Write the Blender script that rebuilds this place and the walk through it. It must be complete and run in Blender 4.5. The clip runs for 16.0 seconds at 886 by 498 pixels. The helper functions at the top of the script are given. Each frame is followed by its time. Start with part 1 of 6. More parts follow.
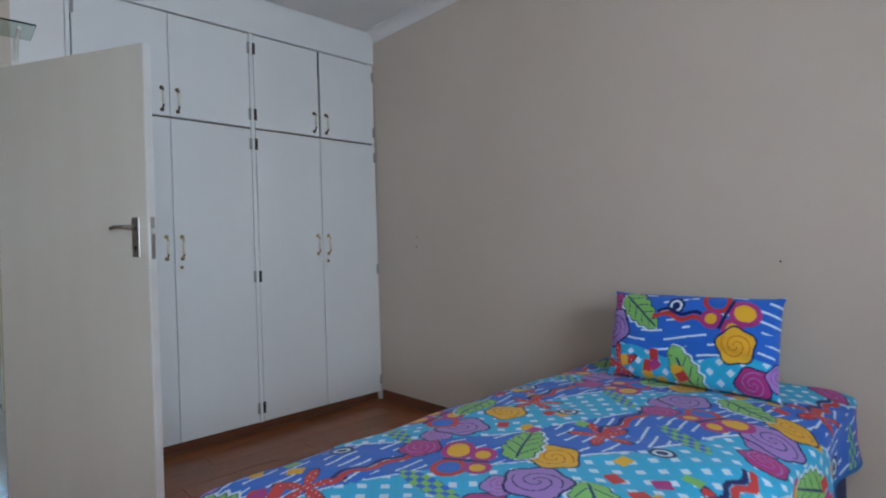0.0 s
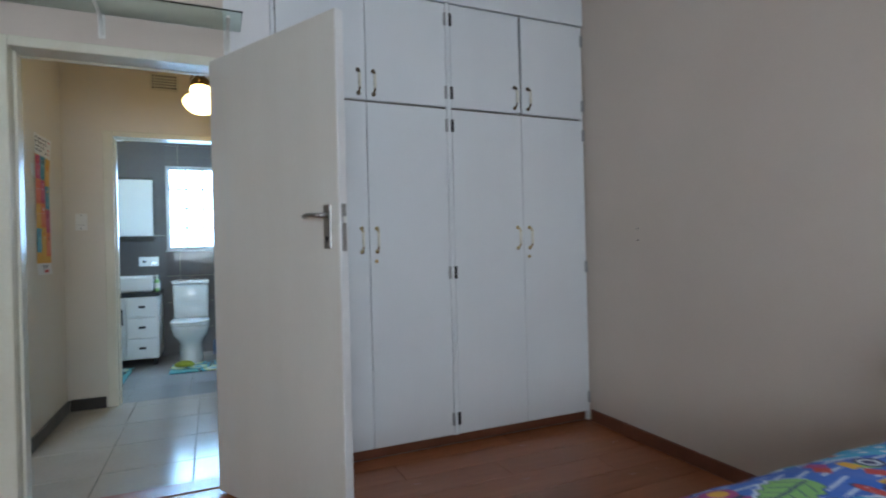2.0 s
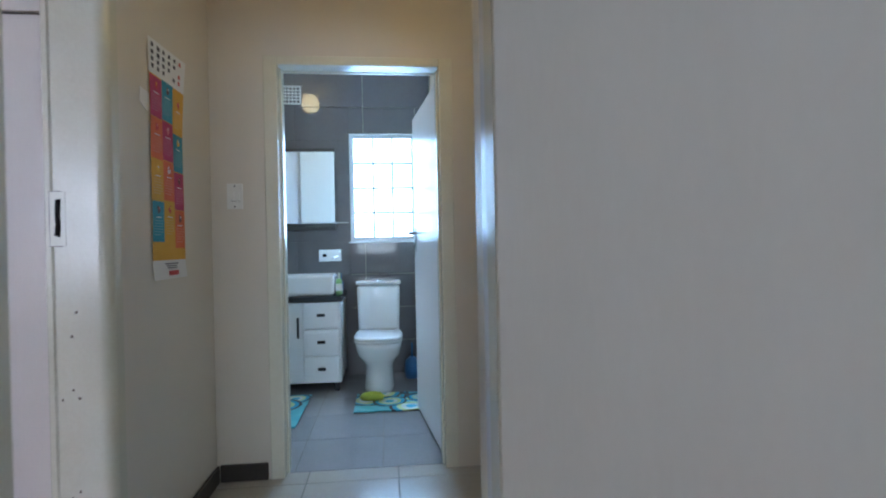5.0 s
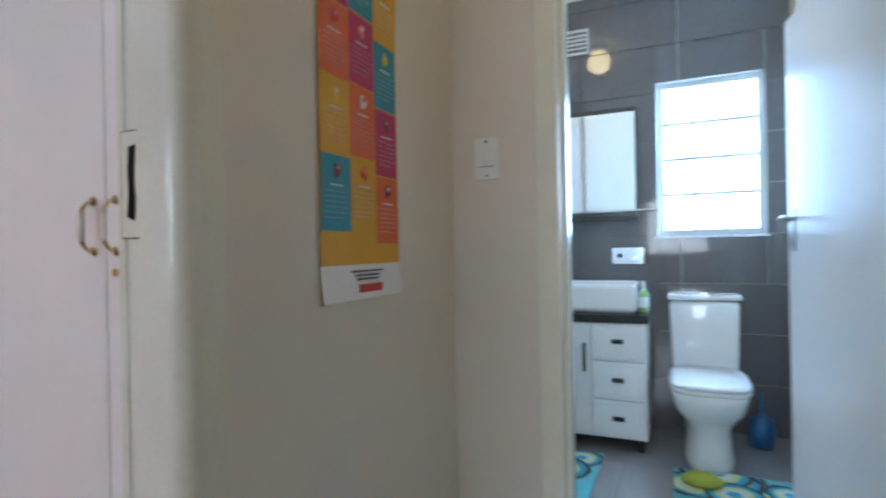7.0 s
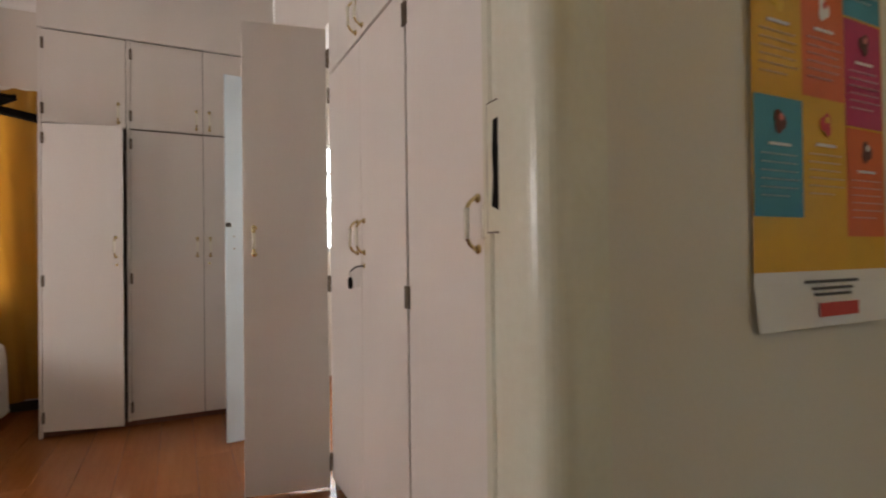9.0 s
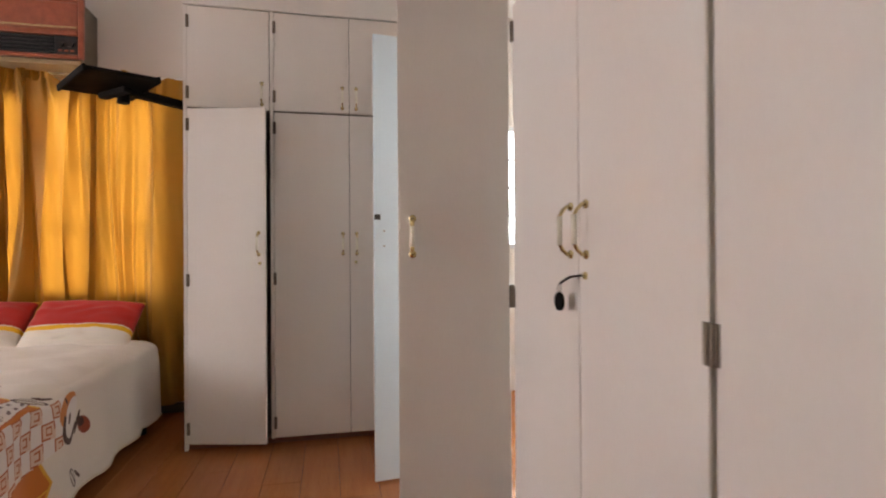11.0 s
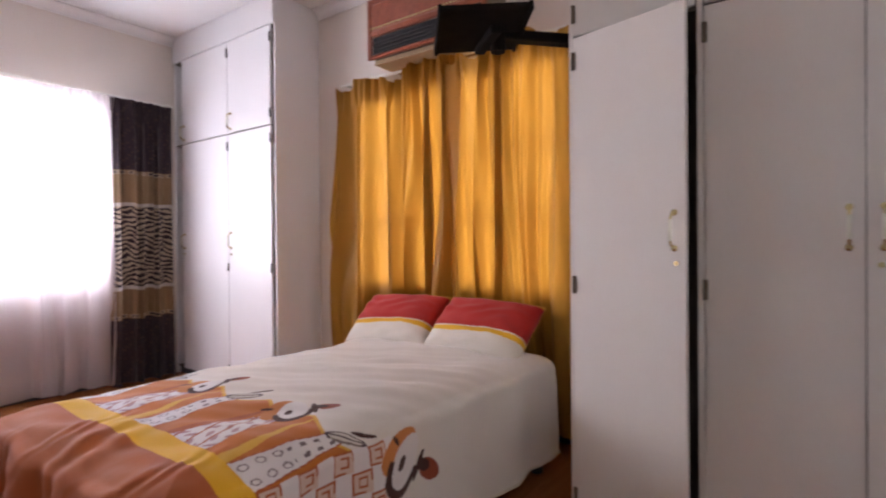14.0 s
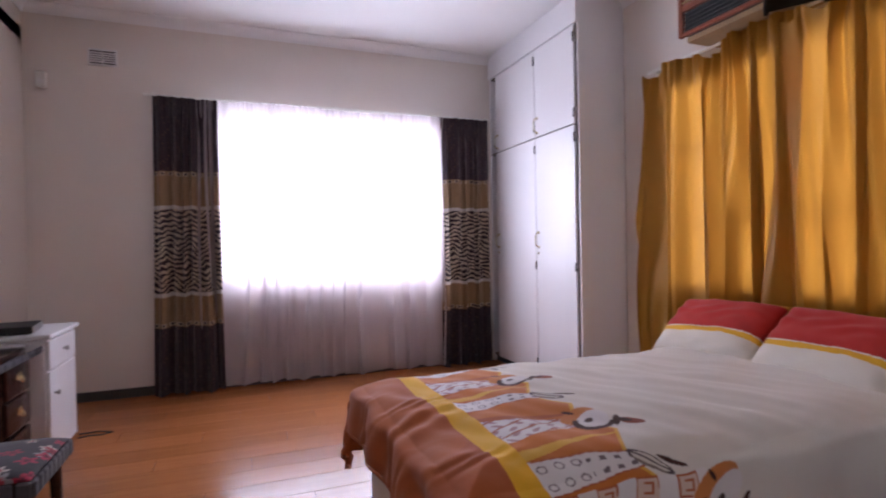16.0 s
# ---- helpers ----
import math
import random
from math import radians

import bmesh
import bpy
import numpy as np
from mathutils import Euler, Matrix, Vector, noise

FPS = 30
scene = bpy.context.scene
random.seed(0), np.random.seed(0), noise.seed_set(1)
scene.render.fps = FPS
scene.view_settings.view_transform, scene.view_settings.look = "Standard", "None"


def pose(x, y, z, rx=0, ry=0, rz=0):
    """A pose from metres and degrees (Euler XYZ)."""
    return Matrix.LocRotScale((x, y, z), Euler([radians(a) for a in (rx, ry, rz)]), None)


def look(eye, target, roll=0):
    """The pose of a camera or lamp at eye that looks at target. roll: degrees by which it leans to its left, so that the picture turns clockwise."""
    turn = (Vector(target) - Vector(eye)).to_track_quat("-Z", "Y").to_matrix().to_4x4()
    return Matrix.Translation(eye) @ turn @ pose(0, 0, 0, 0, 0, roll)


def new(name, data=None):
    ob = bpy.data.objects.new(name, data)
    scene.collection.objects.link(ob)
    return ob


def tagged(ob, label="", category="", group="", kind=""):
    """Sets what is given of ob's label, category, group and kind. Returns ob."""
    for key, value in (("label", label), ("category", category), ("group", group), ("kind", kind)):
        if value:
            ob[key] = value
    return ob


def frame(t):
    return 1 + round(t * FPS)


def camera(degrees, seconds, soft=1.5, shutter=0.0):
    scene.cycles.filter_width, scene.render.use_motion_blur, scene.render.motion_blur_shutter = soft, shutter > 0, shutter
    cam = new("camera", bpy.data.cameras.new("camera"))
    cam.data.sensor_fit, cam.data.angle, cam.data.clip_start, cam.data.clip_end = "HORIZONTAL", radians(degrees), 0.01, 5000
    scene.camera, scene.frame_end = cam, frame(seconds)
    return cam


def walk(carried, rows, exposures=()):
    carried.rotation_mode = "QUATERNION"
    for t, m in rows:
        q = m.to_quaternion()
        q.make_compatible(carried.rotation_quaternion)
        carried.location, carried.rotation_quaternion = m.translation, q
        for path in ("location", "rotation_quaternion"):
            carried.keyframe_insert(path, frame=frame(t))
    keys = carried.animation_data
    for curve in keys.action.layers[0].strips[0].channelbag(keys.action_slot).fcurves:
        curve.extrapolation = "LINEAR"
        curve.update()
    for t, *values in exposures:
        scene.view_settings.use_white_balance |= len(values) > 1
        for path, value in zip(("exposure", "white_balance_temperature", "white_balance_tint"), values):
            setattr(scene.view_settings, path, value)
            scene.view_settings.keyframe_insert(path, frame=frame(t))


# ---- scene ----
cam = camera(80.0, 16.0, soft=2.0, shutter=0.4)
# seconds, eye x y z, pitch, roll, yaw
ROWS = [
    (0, -0.106, 0.289, 1.157, -0.29, 1.72, -43.60),
    (0.5, -0.040, 0.374, 1.150, -0.30, 1.53, -41.70),
    (1, 0.037, 0.460, 1.148, -0.22, 1.47, -38.22),
    (1.5, 0.089, 0.562, 1.145, -0.09, 1.55, -30.55),
    (2, 0.094, 0.791, 1.140, -0.05, 1.41, -23.59),
    (2.5, 0.058, 1.012, 1.136, 0.24, 1.29, -19.18),
    (3, 0.059, 1.361, 1.137, 0.28, 1.17, -14.21),
    (3.5, 0.043, 1.680, 1.134, 0.14, 1.15, -9.65),
    (5.8, -0.085, 3.382, 1.146, -0.39, 1.17, -1.30),
    (6, -0.083, 3.515, 1.146, -0.29, 1.19, 1.94),
    (6.3, -0.147, 3.705, 1.134, -0.25, 1.17, 8.11),
    (6.5, -0.189, 3.812, 1.132, -0.15, 1.15, 12.13),
    (7, -0.289, 3.986, 1.137, 0.05, 1.05, 23.69),
    (7.5, -0.383, 4.086, 1.143, 0.30, 1.01, 37.90),
    (8, -0.426, 4.130, 1.141, 0.46, 0.88, 48.04),
    (8.5, -0.471, 4.185, 1.140, 0.61, 0.92, 56.91),
    (9, -0.502, 4.190, 1.136, 0.59, 0.72, 63.42),
    (9.5, -0.640, 4.197, 1.139, 0.65, 0.52, 68.57),
    (9.7, -0.703, 4.201, 1.140, 0.67, 0.44, 70.21),
    (12, -1.843, 4.272, 1.167, -0.12, 0.42, 85.08),
    (12.5, -2.081, 4.312, 1.165, -0.23, 0.36, 92.33),
    (13, -2.288, 4.335, 1.175, -0.37, 0.47, 106.04),
    (13.5, -2.443, 4.304, 1.168, -0.34, 0.36, 117.02),
    (14, -2.568, 4.269, 1.163, -0.36, 0.45, 126.48),
    (14.5, -2.589, 4.243, 1.171, -0.37, 0.45, 135.43),
    (15, -2.622, 4.247, 1.169, -0.30, 0.58, 144.01),
    (15.2, -2.638, 4.230, 1.172, -0.27, 0.59, 147.14),
    (15.5, -2.633, 4.245, 1.173, -0.31, 0.76, 151.71),
    (16, -2.629, 4.236, 1.185, -0.38, 1.01, 159.03),
]
# seconds, stops, kelvin, tint
EXPOSURES = [(0, 0.05, 6500, 10), (1.5, 0.15, 6500, 10), (2.5, -0.2, 6500, 10), (3.5, -0.6, 6400, 10), (6, 0.42, 6050, 14), (6.5, 0.42, 6250, 14), (7, 0.38, 6400, 14), (7.5, 0.3, 7000, 15), (8.2, -0.05, 8400, 16), (9, -0.05, 8900, 18),
             (9.7, 0.12, 8900, 19), (12, 0.32, 8100, 18), (12.5, 0.36, 8000, 18), (13, 0.5, 7900, 19), (14, 0.2, 7400, 23), (14.5, -0.12, 7200, 24), (15, -0.36, 7000, 25), (16, -0.2, 6700, 25)]
walk(cam, [(t, pose(x, y, z, 90 + pitch, roll, yaw)) for t, x, y, z, pitch, roll, yaw in ROWS], EXPOSURES)

# ---- light ----
world = bpy.data.worlds.new("world")
scene.world = world
world.use_nodes = True
sky = world.node_tree.nodes.new("ShaderNodeTexSky")
sky.sky_type, sky.sun_disc = "NISHITA", False
sky.sun_elevation, sky.sun_rotation = radians(50), radians(200)
world.node_tree.links.new(sky.outputs[0], world.node_tree.nodes["Background"].inputs[0])
world.node_tree.nodes["Background"].inputs[1].default_value = 0.08


def window_light(name, eye, target, w, h, watts, colour):
    data = bpy.data.lights.new(name, "AREA")
    data.shape, data.size, data.size_y, data.energy, data.color = "RECTANGLE", w, h, watts, colour
    ob = new(name, data)
    ob.matrix_world = look(eye, target)
    return ob


SKY = (0.86, 0.93, 1.0)
window_light("daylight_bath", (-0.08, 7.95, 1.68), (-0.08, 5, 1.55), 1.0, 1.3, 160, (0.35, 0.63, 1.0))
window_light("daylight_south", (-3.43, -1.05, 1.65), (-3.43, 3, 1.5), 2.4, 1.8, 330, (0.68, 0.81, 1.0))
window_light("daylight_west", (-8.6, 2.25, 1.75), (0, 2.25, 1.50), 2.2, 2.0, 215, (1.0, 0.95, 0.88))
window_light("daylight_ensuite", (-5.9, 5.8, 1.7), (0, 5.8, 1.6), 1.2, 1.2, 130, (0.62, 0.80, 1.0))
window_light("daylight_bedroom", (-0.05, -1.5, 1.6), (0.25, 3, 1.5), 2.0, 1.5, 82, (0.72, 0.85, 1.0))
# added fill lamp, shining through an invented window at the passage's unseen end
window_light("fill_passage", (2.75, 5.1, 1.6), (0, 5.1, 1.2), 0.8, 1.2, 3, SKY)

# ---- materials ----
def nodes_of(name):
    m = bpy.data.materials.new(name)
    m.use_nodes = True
    t = m.node_tree
    return m, t, t.nodes["Principled BSDF"], t.links


def paint(name, a, b=None, rough=0.5, scale=3.0, fine=60.0, bump=0.1, metal=0.0, island=0.0, spec=0.5, coat=0.0, stretch=(1, 1, 1), amount=1.0):
    """Two-scale surface: large drift and fine grain between colours a and b, with relief."""
    m, t, p, l = nodes_of(name)
    b = b or tuple(c * 0.88 for c in a)
    tc = t.nodes.new("ShaderNodeTexCoord")
    mp = t.nodes.new("ShaderNodeMapping")
    mp.inputs["Scale"].default_value = stretch
    l.new(tc.outputs["Object"], mp.inputs[0])
    n1, n2 = t.nodes.new("ShaderNodeTexNoise"), t.nodes.new("ShaderNodeTexNoise")
    n1.inputs["Scale"].default_value, n2.inputs["Scale"].default_value = scale, fine
    n1.inputs["Detail"].default_value = 6
    n2.inputs["Detail"].default_value = 4
    for n in (n1, n2):
        l.new(mp.outputs[0], n.inputs["Vector"])
    mix = t.nodes.new("ShaderNodeMix")
    mix.data_type = "FLOAT"
    mix.inputs[0].default_value = 0.35
    l.new(n1.outputs["Fac"], mix.inputs[2])
    l.new(n2.outputs["Fac"], mix.inputs[3])
    ramp = t.nodes.new("ShaderNodeValToRGB")
    ramp.color_ramp.elements[0].position, ramp.color_ramp.elements[1].position = 0.5 - 0.2 / amount, 0.5 + 0.2 / amount
    ramp.color_ramp.elements[0].color, ramp.color_ramp.elements[1].color = (*a, 1), (*b, 1)
    l.new(mix.outputs[0], ramp.inputs[0])
    out = ramp.outputs[0]
    if island:
        oi = t.nodes.new("ShaderNodeObjectInfo")
        hsv = t.nodes.new("ShaderNodeHueSaturation")
        mr = t.nodes.new("ShaderNodeMapRange")
        mr.inputs[3].default_value, mr.inputs[4].default_value = 1 - island, 1 + island
        l.new(oi.outputs["Random"], mr.inputs[0])
        l.new(mr.outputs[0], hsv.inputs["Value"])
        l.new(out, hsv.inputs["Color"])
        out = hsv.outputs[0]
    l.new(out, p.inputs["Base Color"])
    rr = t.nodes.new("ShaderNodeMapRange")
    rr.inputs[3].default_value, rr.inputs[4].default_value = rough * 0.85, min(1, rough * 1.15)
    l.new(n1.outputs["Fac"], rr.inputs[0])
    l.new(rr.outputs[0], p.inputs["Roughness"])
    p.inputs["Metallic"].default_value = metal
    p.inputs["Specular IOR Level"].default_value = spec
    p.inputs["Coat Weight"].default_value = coat
    if bump:
        bp = t.nodes.new("ShaderNodeBump")
        bp.inputs["Strength"].default_value, bp.inputs["Distance"].default_value = bump, 0.004
        l.new(mix.outputs[0], bp.inputs["Height"])
        l.new(bp.outputs[0], p.inputs["Normal"])
    return m


def cloth(name, rough=0.9, translucent=0.0, sheer=0.0, tint=(1, 1, 1), weave=700.0, bump=0.25):
    """Fabric coloured by the mesh's own dye attribute, or by tint; may let light through."""
    m, t, p, l = nodes_of(name)
    at = t.nodes.new("ShaderNodeAttribute")
    at.attribute_name = "dye"
    mul = t.nodes.new("ShaderNodeMix")
    mul.data_type, mul.blend_type = "RGBA", "MULTIPLY"
    mul.inputs[0].default_value = 1
    l.new(at.outputs["Color"], mul.inputs[6])
    mul.inputs[7].default_value = (*tint, 1)
    col = mul.outputs[2]
    l.new(col, p.inputs["Base Color"])
    p.inputs["Roughness"].default_value = rough
    p.inputs["Specular IOR Level"].default_value = 0.2
    p.inputs["Sheen Weight"].default_value = 0.15
    tc = t.nodes.new("ShaderNodeTexCoord")
    n = t.nodes.new("ShaderNodeTexNoise")
    n.inputs["Scale"].default_value = 14
    n.inputs["Detail"].default_value = 8
    l.new(tc.outputs["Object"], n.inputs["Vector"])
    bp = t.nodes.new("ShaderNodeBump")
    bp.inputs["Strength"].default_value, bp.inputs["Distance"].default_value = bump, 0.01
    l.new(n.outputs["Fac"], bp.inputs["Height"])
    l.new(bp.outputs[0], p.inputs["Normal"])
    out = p.outputs[0]
    if translucent:
        tr = t.nodes.new("ShaderNodeBsdfTranslucent")
        l.new(col, tr.inputs["Color"])
        mx = t.nodes.new("ShaderNodeMixShader")
        mx.inputs[0].default_value = translucent
        l.new(out, mx.inputs[1])
        l.new(tr.outputs[0], mx.inputs[2])
        out = mx.outputs[0]
    if sheer:
        tp = t.nodes.new("ShaderNodeBsdfTransparent")
        mx = t.nodes.new("ShaderNodeMixShader")
        mx.inputs[0].default_value = sheer
        l.new(out, mx.inputs[1])
        l.new(tp.outputs[0], mx.inputs[2])
        out = mx.outputs[0]
    l.new(out, t.nodes["Material Output"].inputs[0])
    return m


def glow(name, colour, strength):
    m, t, p, l = nodes_of(name)
    p.inputs["Base Color"].default_value = (*colour, 1)
    p.inputs["Emission Color"].default_value = (*colour, 1)
    p.inputs["Emission Strength"].default_value = strength
    p.inputs["Roughness"].default_value = 0.25
    return m


def glass(name, colour=(0.95, 0.98, 0.97), rough=0.0):
    m, t, p, l = nodes_of(name)
    p.inputs["Base Color"].default_value = (*colour, 1)
    p.inputs["Transmission Weight"].default_value = 1
    p.inputs["Roughness"].default_value = rough
    p.inputs["IOR"].default_value = 1.45
    return m


WALL_GREY = paint("wall_paint_greige", (0.65, 0.560, 0.480), (0.595, 0.510, 0.435), 0.62, 1.3, 180, 0.06)
WALL_CREAM = paint("wall_paint_cream", (0.70, 0.64, 0.54), (0.645, 0.59, 0.495), 0.5, 1.2, 160, 0.06)
WALL_PINK = paint("wall_paint_offwhite", (0.735, 0.672, 0.612), (0.685, 0.622, 0.565), 0.6, 1.2, 170, 0.06)
CEIL = paint("ceiling_paint", (0.82, 0.81, 0.80), (0.77, 0.76, 0.75), 0.8, 1.5, 120, 0.05)
GLOSS_CREAM = paint("gloss_cream_frame", (0.76, 0.74, 0.62), (0.68, 0.65, 0.52), 0.22, 4, 90, 0.12)
GLOSS_WHITE = paint("gloss_white_wall", (0.84, 0.83, 0.83), (0.80, 0.79, 0.79), 0.22, 2.5, 120, 0.05)
LEAF = paint("door_enamel_cream", (0.71, 0.69, 0.63), (0.66, 0.635, 0.57), 0.30, 2.2, 60, 0.08, stretch=(3, 3, 0.4))
LEAF_EDGE = paint("door_edge_white", (0.78, 0.77, 0.76), (0.70, 0.69, 0.67), 0.4, 6, 80, 0.1)
WARD1 = paint("wardrobe_white", (0.78, 0.80, 0.81), (0.74, 0.76, 0.77), 0.38, 1.6, 70, 0.06, stretch=(2, 2, 0.5))
WARD2 = paint("wardrobe_ivory", (0.76, 0.71, 0.66), (0.71, 0.66, 0.61), 0.36, 1.6, 70, 0.06, stretch=(2, 2, 0.5))
WARD3 = paint("wardrobe_white_cool", (0.80, 0.79, 0.80), (0.76, 0.75, 0.76), 0.36, 1.6, 70, 0.06, stretch=(2, 2, 0.5))
LEAF_INSIDE = paint("door_inside_pale_blue", (0.64, 0.76, 0.84), (0.60, 0.72, 0.80), 0.4, 2, 60, 0.04)
INNER = paint("closet_inside", (0.16, 0.13, 0.10), (0.12, 0.10, 0.08), 0.7)
LAMINATE = paint("laminate_plank", (0.42, 0.150, 0.048), (0.30, 0.094, 0.030), 0.22, 5, 40, 0.05, island=0.10, stretch=(0.35, 5, 5), amount=0.8)
LAMINATE1 = paint("laminate_plank_dark", (0.36, 0.125, 0.052), (0.27, 0.088, 0.037), 0.26, 5, 40, 0.05, island=0.10, stretch=(0.35, 5, 5), amount=0.8)
UNDER = paint("subfloor", (0.10, 0.045, 0.02), (0.07, 0.03, 0.015), 0.6)
SKIRT_RED = paint("skirting_redbrown", (0.20, 0.065, 0.03), (0.13, 0.045, 0.022), 0.4, 6, 50, 0.1)
SKIRT_DARK = paint("skirting_dark", (0.055, 0.048, 0.042), (0.035, 0.03, 0.027), 0.35, 6, 50, 0.1)
TILE = paint("floor_tile_cream", (0.47, 0.425, 0.365), (0.40, 0.36, 0.305), 0.14, 3, 45, 0.03, island=0.04)
GROUT = paint("grout", (0.26, 0.235, 0.20), (0.16, 0.145, 0.125), 0.9)
TILE_BATH = paint("bath_floor_tile", (0.30, 0.29, 0.29), (0.25, 0.24, 0.24), 0.14, 3, 50, 0.03, island=0.05)
TILE_WALL = paint("bath_wall_tile", (0.165, 0.155, 0.155), (0.135, 0.125, 0.125), 0.05, 2, 40, 0.03, island=0.05)
GROUT_DARK = paint("grout_dark", (0.145, 0.137, 0.137), (0.12, 0.113, 0.113), 0.9)
TRAY_BLACK = paint("matt_black_steel", (0.012, 0.010, 0.009), (0.007, 0.006, 0.006), 0.85, 8, 120, 0.05, spec=0.08)
BRASS = paint("brass", (0.84, 0.71, 0.42), (0.68, 0.54, 0.27), 0.24, 20, 120, 0.05, metal=1.0)
PORCELAIN = paint("cream_grip", (0.86, 0.83, 0.72), (0.80, 0.77, 0.65), 0.2, 8, 60, 0.03)
IRON = paint("dark_hinge", (0.045, 0.038, 0.034), (0.025, 0.022, 0.02), 0.45, 20, 120, 0.1, metal=0.6)
HINGE_BROWN = paint("brown_hinge", (0.20, 0.15, 0.11), (0.13, 0.10, 0.075), 0.45, 20, 120, 0.1, metal=0.5)
HINGE_PAINTED = paint("painted_hinge", (0.42, 0.42, 0.42), (0.30, 0.30, 0.30), 0.4, 20, 120, 0.1, metal=0.3)
STEEL = paint("brushed_steel", (0.42, 0.41, 0.395), (0.33, 0.32, 0.31), 0.32, 12, 200, 0.05, metal=1.0, stretch=(1, 1, 12))
CHROME = paint("chrome", (0.85, 0.87, 0.90), (0.80, 0.82, 0.85), 0.08, 10, 80, 0.0, metal=1.0)
CERAMIC = paint("white_ceramic", (0.82, 0.82, 0.81), (0.79, 0.79, 0.78), 0.10, 4, 60, 0.0, coat=0.4)
VANITY = paint("vanity_white", (0.80, 0.80, 0.79), (0.76, 0.76, 0.75), 0.3, 4, 60, 0.03)
BLACKTOP = paint("black_worktop", (0.022, 0.024, 0.028), (0.012, 0.013, 0.016), 0.18, 8, 120, 0.02)
BLACK = paint("black_plastic", (0.014, 0.011, 0.010), (0.008, 0.007, 0.007), 0.55, 8, 120, 0.05)
PLATE_WHITE = paint("switch_plastic", (0.80, 0.79, 0.74), (0.74, 0.73, 0.68), 0.35, 10, 90, 0.02)
MIRROR = paint("mirror_silver", (0.90, 0.92, 0.93), (0.89, 0.91, 0.92), 0.02, 4, 40, 0.0, metal=1.0)
WINDOW_FRAME = paint("window_enamel", (0.72, 0.74, 0.76), (0.64, 0.66, 0.68), 0.35, 8, 80, 0.08)
PANE = glass("window_pane")
SHELF_GLASS = glass("shelf_glass", (0.66, 0.80, 0.74), 0.12)
WOOD_RED = paint("red_teak", (0.33, 0.080, 0.035), (0.20, 0.045, 0.020), 0.30, 4, 50, 0.08, stretch=(6, 0.6, 6))
WOOD_DARK = paint("dark_mahogany", (0.055, 0.020, 0.014), (0.025, 0.010, 0.008), 0.25, 4, 50, 0.08, stretch=(0.8, 6, 6))
PLASTER = paint("vent_plaster", (0.62, 0.58, 0.46), (0.54, 0.50, 0.39), 0.7, 8, 90, 0.1)
VENT_WHITE = paint("vent_white", (0.75, 0.75, 0.74), (0.68, 0.68, 0.67), 0.5, 8, 90, 0.05)
GLOBE = glow("lamp_globe_glass", (1.0, 0.72, 0.29), 8.5)
GLOBE_BATH = glow("bath_globe_glass", (1.0, 0.84, 0.48), 12.0)
ANTIQUE = paint("antique_brass", (0.20, 0.13, 0.06), (0.10, 0.065, 0.03), 0.4, 20, 90, 0.1, metal=0.9)
RED_PLASTIC = paint("red_plastic", (0.50, 0.035, 0.02), (0.42, 0.028, 0.017), 0.3, 6, 70, 0.03)
BLUE_PLASTIC = paint("blue_plastic", (0.035, 0.16, 0.36), (0.025, 0.12, 0.29), 0.35, 6, 70, 0.03)
GREEN_PLASTIC = paint("green_plastic", (0.30, 0.55, 0.22), (0.24, 0.46, 0.17), 0.3, 6, 70, 0.03)
PAPER = paint("paper_white", (0.80, 0.79, 0.77), (0.76, 0.75, 0.73), 0.7, 4, 90, 0.05)
INK = paint("ink_grey", (0.10, 0.095, 0.10), (0.07, 0.067, 0.07), 0.7)
FABRIC = cloth("printed_cotton")
GOLD_CLOTH = cloth("gold_satin", 0.5, translucent=0.42, bump=0.1)
SHEER = cloth("sheer_voile", 0.9, translucent=0.50, sheer=0.30, bump=0.05)
DRAPE = cloth("printed_drape", 0.85, bump=0.15)
VALANCE_BLUE = paint("navy_valance", (0.03, 0.04, 0.13), (0.02, 0.028, 0.09), 0.9, 12, 120, 0.2)
BASE_CREAM = paint("bed_base_cloth", (0.66, 0.60, 0.50), (0.58, 0.52, 0.43), 0.9, 8, 120, 0.2)

# ---- building helpers ----
def part(name, bm, material, parent=None, label="", m=None, smooth=False):
    """Links a bmesh as one mesh object, under a thing or a part where one is given."""
    me = bpy.data.meshes.new(name)
    bm.normal_update()
    bm.to_mesh(me)
    bm.free()
    for mat in material if isinstance(material, (list, tuple)) else [material]:
        me.materials.append(mat)
    if smooth:
        for f in me.polygons:
            f.use_smooth = True
    ob = new(name, me)
    ob.parent = parent
    if m is not None:
        ob.matrix_basis = m
    if label:
        ob["label"] = label
    return ob


def thing(name, label, category, m=None, group="", kind=""):
    ob = new(name)
    ob.empty_display_size = 0.1
    if m is not None:
        ob.matrix_basis = m
    return tagged(ob, label, category, group, kind)


def box(lo, hi, bev=0.0, bm=None, seg=1):
    bm = bm or bmesh.new()
    r = bmesh.ops.create_cube(bm, size=1)
    c = [(a + b) / 2 for a, b in zip(lo, hi)]
    s = [abs(b - a) for a, b in zip(lo, hi)]
    for v in r["verts"]:
        v.co = Vector((v.co.x * s[0] + c[0], v.co.y * s[1] + c[1], v.co.z * s[2] + c[2]))
    if bev:
        edges = list({e for v in r["verts"] for e in v.link_edges})
        bmesh.ops.bevel(bm, geom=edges, offset=min(bev, min(s) * 0.45), segments=seg, profile=0.5, affect="EDGES")
    return bm


